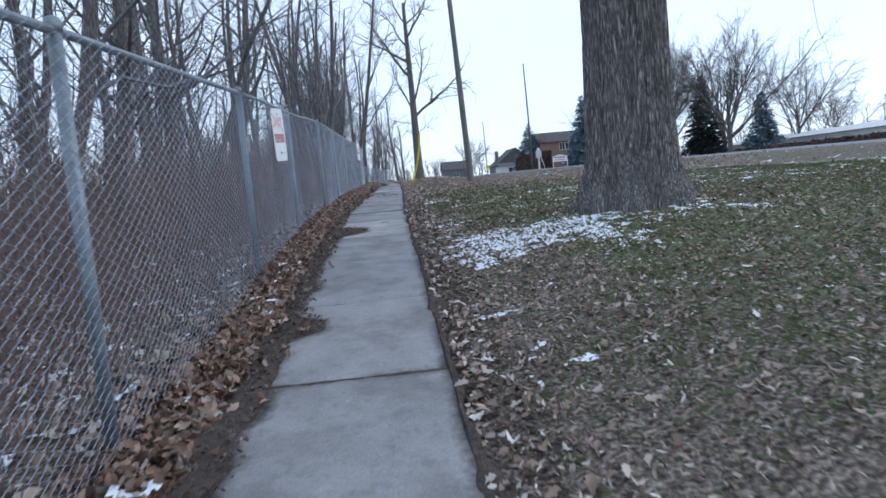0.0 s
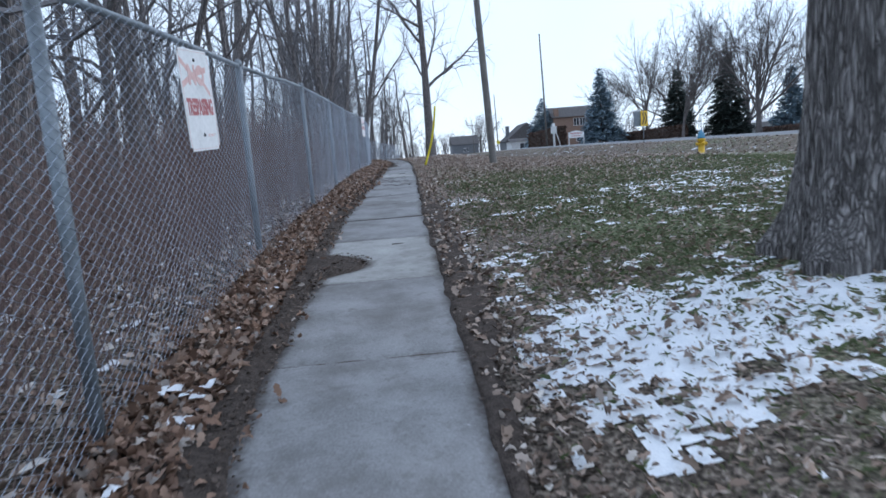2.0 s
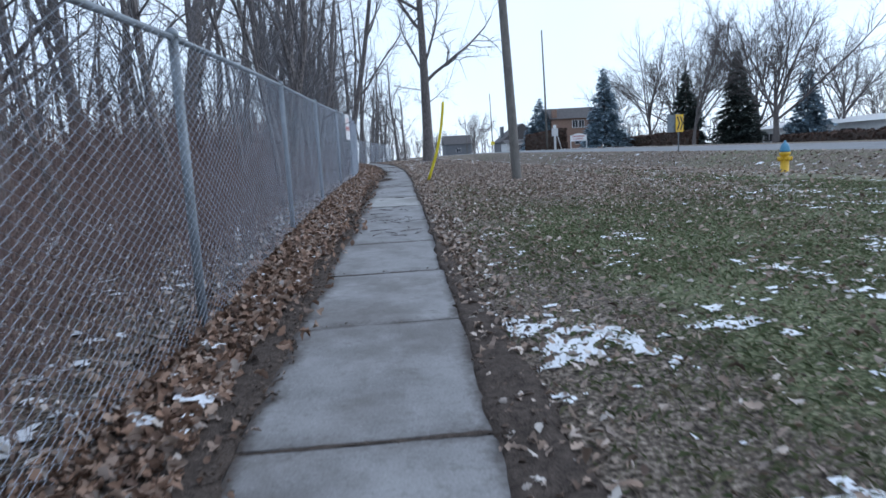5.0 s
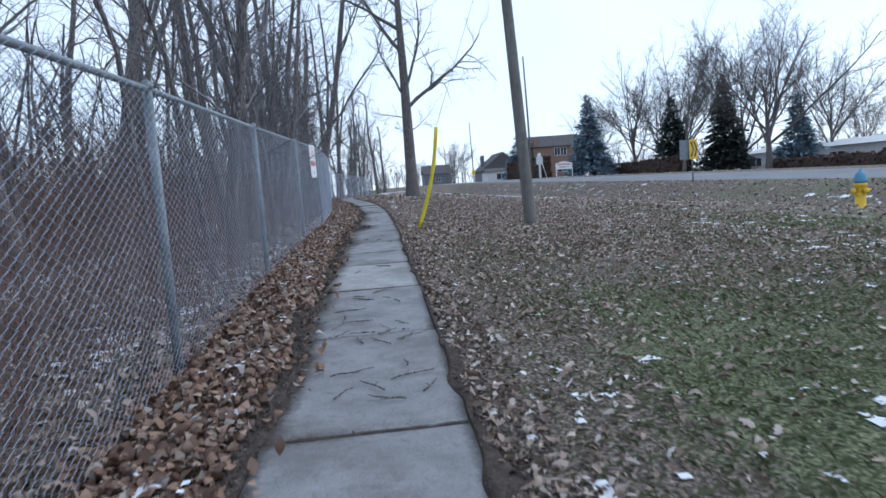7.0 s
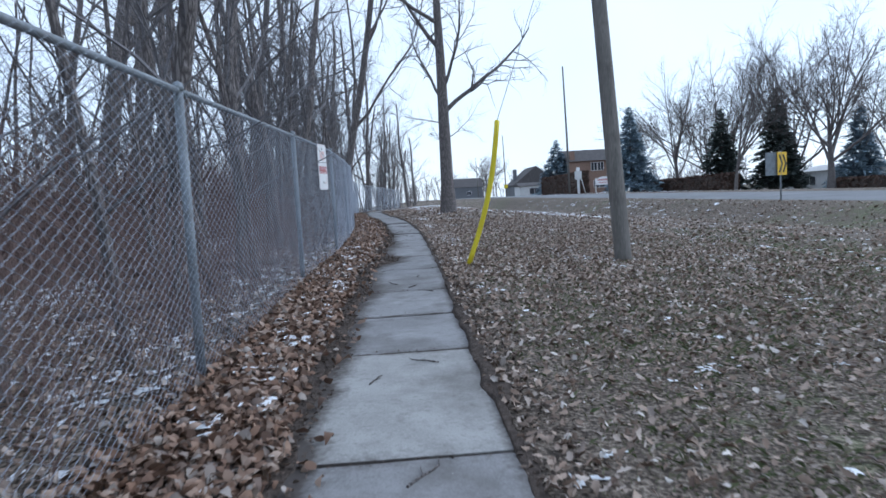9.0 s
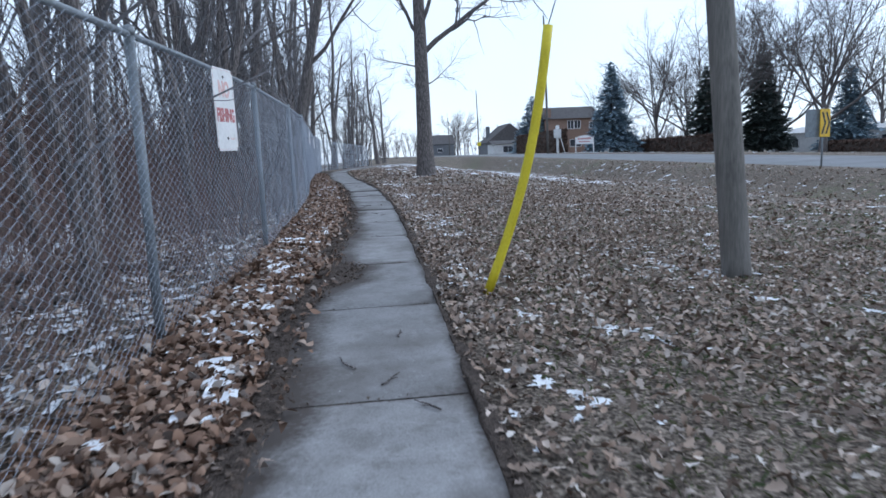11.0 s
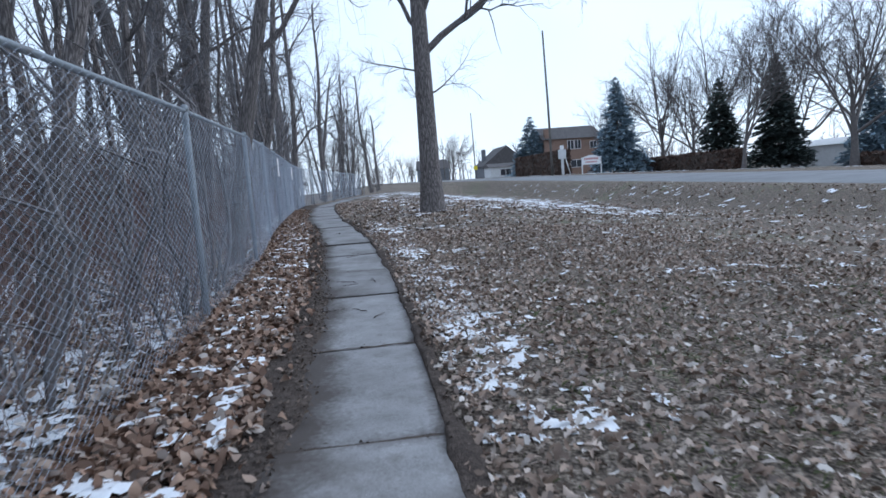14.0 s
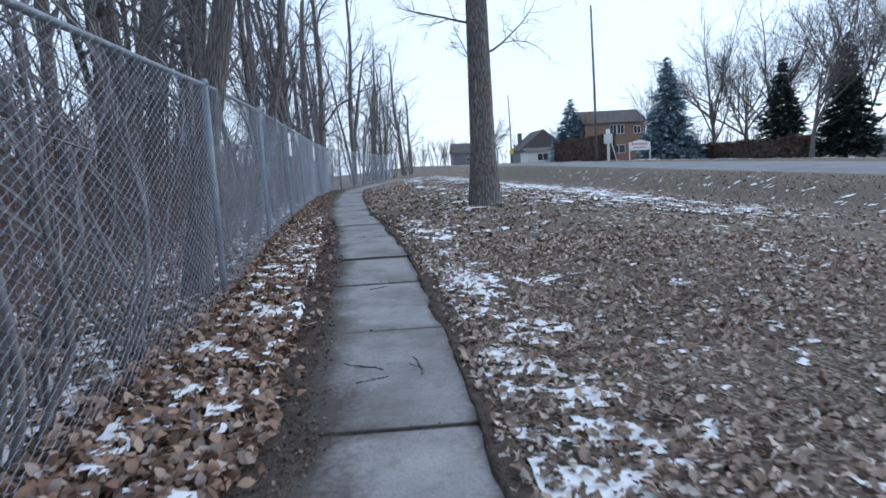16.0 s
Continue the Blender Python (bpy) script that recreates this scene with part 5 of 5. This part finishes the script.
snow_sheet("woodland_snow", -8.0, -1.35, 3.0, 60, 0.05, lambda x, y: (speck(x, y, 150, 0.1) - np.interp(y, [3, 14, 20, 26, 30, 36, 60], [0.79, 0.77, 0.75, 0.69, 0.65, 0.57, 0.55])) * 3 - 1.0 * (x > fence_x(y) - 0.1), "patchy old snow on the woodland floor", 0.03, 0.014)
snow_sheet("verge_snow", -1.6, -0.2, 2, 46, 0.035, lambda x, y: (speck(x, y, 160, 0.09) - np.interp(y, [2, 12, 24, 29, 34, 46], [0.88, 0.82, 0.80, 0.69, 0.66, 0.65])) * 3 - 1.0 * (x > soil_edge(y, False) - np.where(y > 28, 0.13, 0.2)) - 1.0 * (x < fence_x(y) + 0.1), "crumbs of old snow among the leaves by the fence", 0.03, 0.095)
snow_sheet("far_snow", 25.2, 34, 60, 135, 0.3, lambda x, y: (speck(x, y, 170, 1.2) - 0.74) * 3, "old snow on the grass across the road", 0.03, 0.03)


# ---- sticks on the walk and logs in the wood ----
def stick(x, y, z, length, ang, r, seed, label, name="stick", material="bark2", category="stick", group="sticks on the walk"):
    g = random.Random(seed)
    pts, q = [], Vector((-length / 2, 0, r))
    for k in range(6):
        pts.append(q.copy())
        q = q + Vector((length / 5, g.gauss(0, length * 0.05), 0))
    V, F = [], []
    tube(V, F, pts, [r, r, r * 0.9, r * 0.8, r * 0.65, r * 0.4], 6)
    e = pts[2] + Vector((length * 0.2, length * 0.16 * g.choice((-1, 1)), r * 0.5))
    tube(V, F, [pts[2], e], [r * 0.6, r * 0.3], 5)
    ob = put(name, V, F, M[material], None, "", True)
    slope = math.degrees(math.atan2(float(path_z(y + 0.3) - path_z(y - 0.3)), 0.6))
    ob.matrix_world = pose(x, y, z, slope, 0, 0) @ pose(0, 0, 0, 0, 0, ang)
    return tagged(ob, label, category, group)


g = random.Random(31)
for sx, sy, sl, sa in ((0.30, 36.55, 0.34, 100), (-0.02, 36.6, 0.3, 145), (0.05, 36.35, 0.2, 20), (0.0, 21.2, 0.3, 60), (-0.2, 20.8, 0.28, 150), (0.15, 20.6, 0.22, 100), (-0.15, 26.6, 0.25, 120), (0.1, 26.3, 0.2, 60), (0.25, 25.9, 0.18, 140), (-0.3, 20.3, 0.3, 10), (0.05, 38.9, 0.2, 30), (0.2, 27.1, 0.16, 80), (0.1, 18.5, 0.14, 100), (0.12, 18.25, 0.3, 35), (-0.12, 18.1, 0.26, 120), (0.2, 18.0, 0.22, 75), (-0.25, 18.4, 0.3, 20), (-0.05, 17.85, 0.24, 160), (0.0, 19.4, 0.2, 50), (-0.2, 19.2, 0.24, 100), (-0.3, 18.0, 0.2, 60), (0.15, 34.9, 0.2, 130), (-0.1, 35.0, 0.24, 20), (-0.1, 10.5, 0.12, 10), (0.3, 34.6, 0.2, 75), (0.1, 23.0, 0.25, 130), (-0.25, 22.6, 0.2, 70)):
    stick(sx, sy, float(path_z(sy)) + 0.008, sl, sa, 0.006, g.randrange(999), "thin dark twig fallen on the concrete walk")
for k in range(16):
    sy = g.uniform(18.9, 21.3)
    stick(float(edge_x(sy)) - g.uniform(0.12, 0.95), sy, float(path_z(sy)) + 0.008, g.uniform(0.1, 0.3), g.uniform(0, 180), g.uniform(0.003, 0.005), g.randrange(999), "thin dark twig fallen on the concrete walk")
for lx, ly, ll, la, lr in ((-3.2, 29.5, 3.2, 10, 0.06), (-2.6, 30.8, 2.4, -20, 0.05), (-3.8, 31.5, 3.6, 15, 0.08), (-3.0, 27.0, 2.6, 30, 0.05), (-2.4, 33.4, 2.2, 115, 0.05), (-3.5, 22.0, 3.0, 8, 0.05), (-3.9, 34.6, 3.0, 60, 0.07), (-2.5, 38.0, 2.4, 70, 0.05)):
    stick(lx, ly, float(lawn_z(lx, ly)) + 0.02, ll, la, lr, g.randrange(999), "fallen grey branch on the woodland floor", "fallen_branch", "farbark", "branch", "branches on the woodland floor")


# bare vines and bushes that lean on the fence near the end of the walk
def vine(x, y, seed):
    r = random.Random(seed)
    root = thing("bare_shrub", x, y, float(lawn_z(x, y)), "bare grey-brown shrub with tangled stems against the fence", "shrub", "shrubs along the fence")
    V, F = [], []
    for k in range(5):
        p, d, pts = Vector((r.gauss(0, 0.08), r.gauss(0, 0.15), -0.05)), Vector((r.gauss(0, 0.2), r.gauss(0, 0.35), 1)).normalized(), []
        for i in range(9):
            pts.append(p.copy())
            d = (d + Vector((r.gauss(0, 0.24), r.gauss(0, 0.24), 0.16))).normalized()
            p = p + d * 0.3
            p.x = min(p.x, float(fence_x(y + p.y)) - x - 0.06)
        rr = r.uniform(0.012, 0.03)
        tubed("stem", pts, [rr * (1 - 0.09 * i) for i in range(9)], M["shrub"], root, n=5)
        for i in range(2, 9):
            e = pts[i] + Vector((-abs(r.gauss(0, 0.3)), r.gauss(0, 0.35), r.uniform(0.1, 0.5)))
            tube(V, F, [pts[i], pts[i].lerp(e, 0.5) + Vector((0, 0.04, 0)), e], [rr * 0.5, rr * 0.35, rr * 0.15], 3, False)
    tagged(put("tangle", V, F, M["shrub"], root), kind="stuff")


for i, (vx, vy) in enumerate(((-0.35, 35.6), (-0.5, 36.5), (-0.3, 37.3), (-0.6, 38.2), (-0.4, 40.0), (-0.5, 34.6), (-0.6, 33.2), (-0.45, 42.0), (-0.9, 36.0))):
    vine(float(fence_x(vy)) + vx, vy, 400 + i)
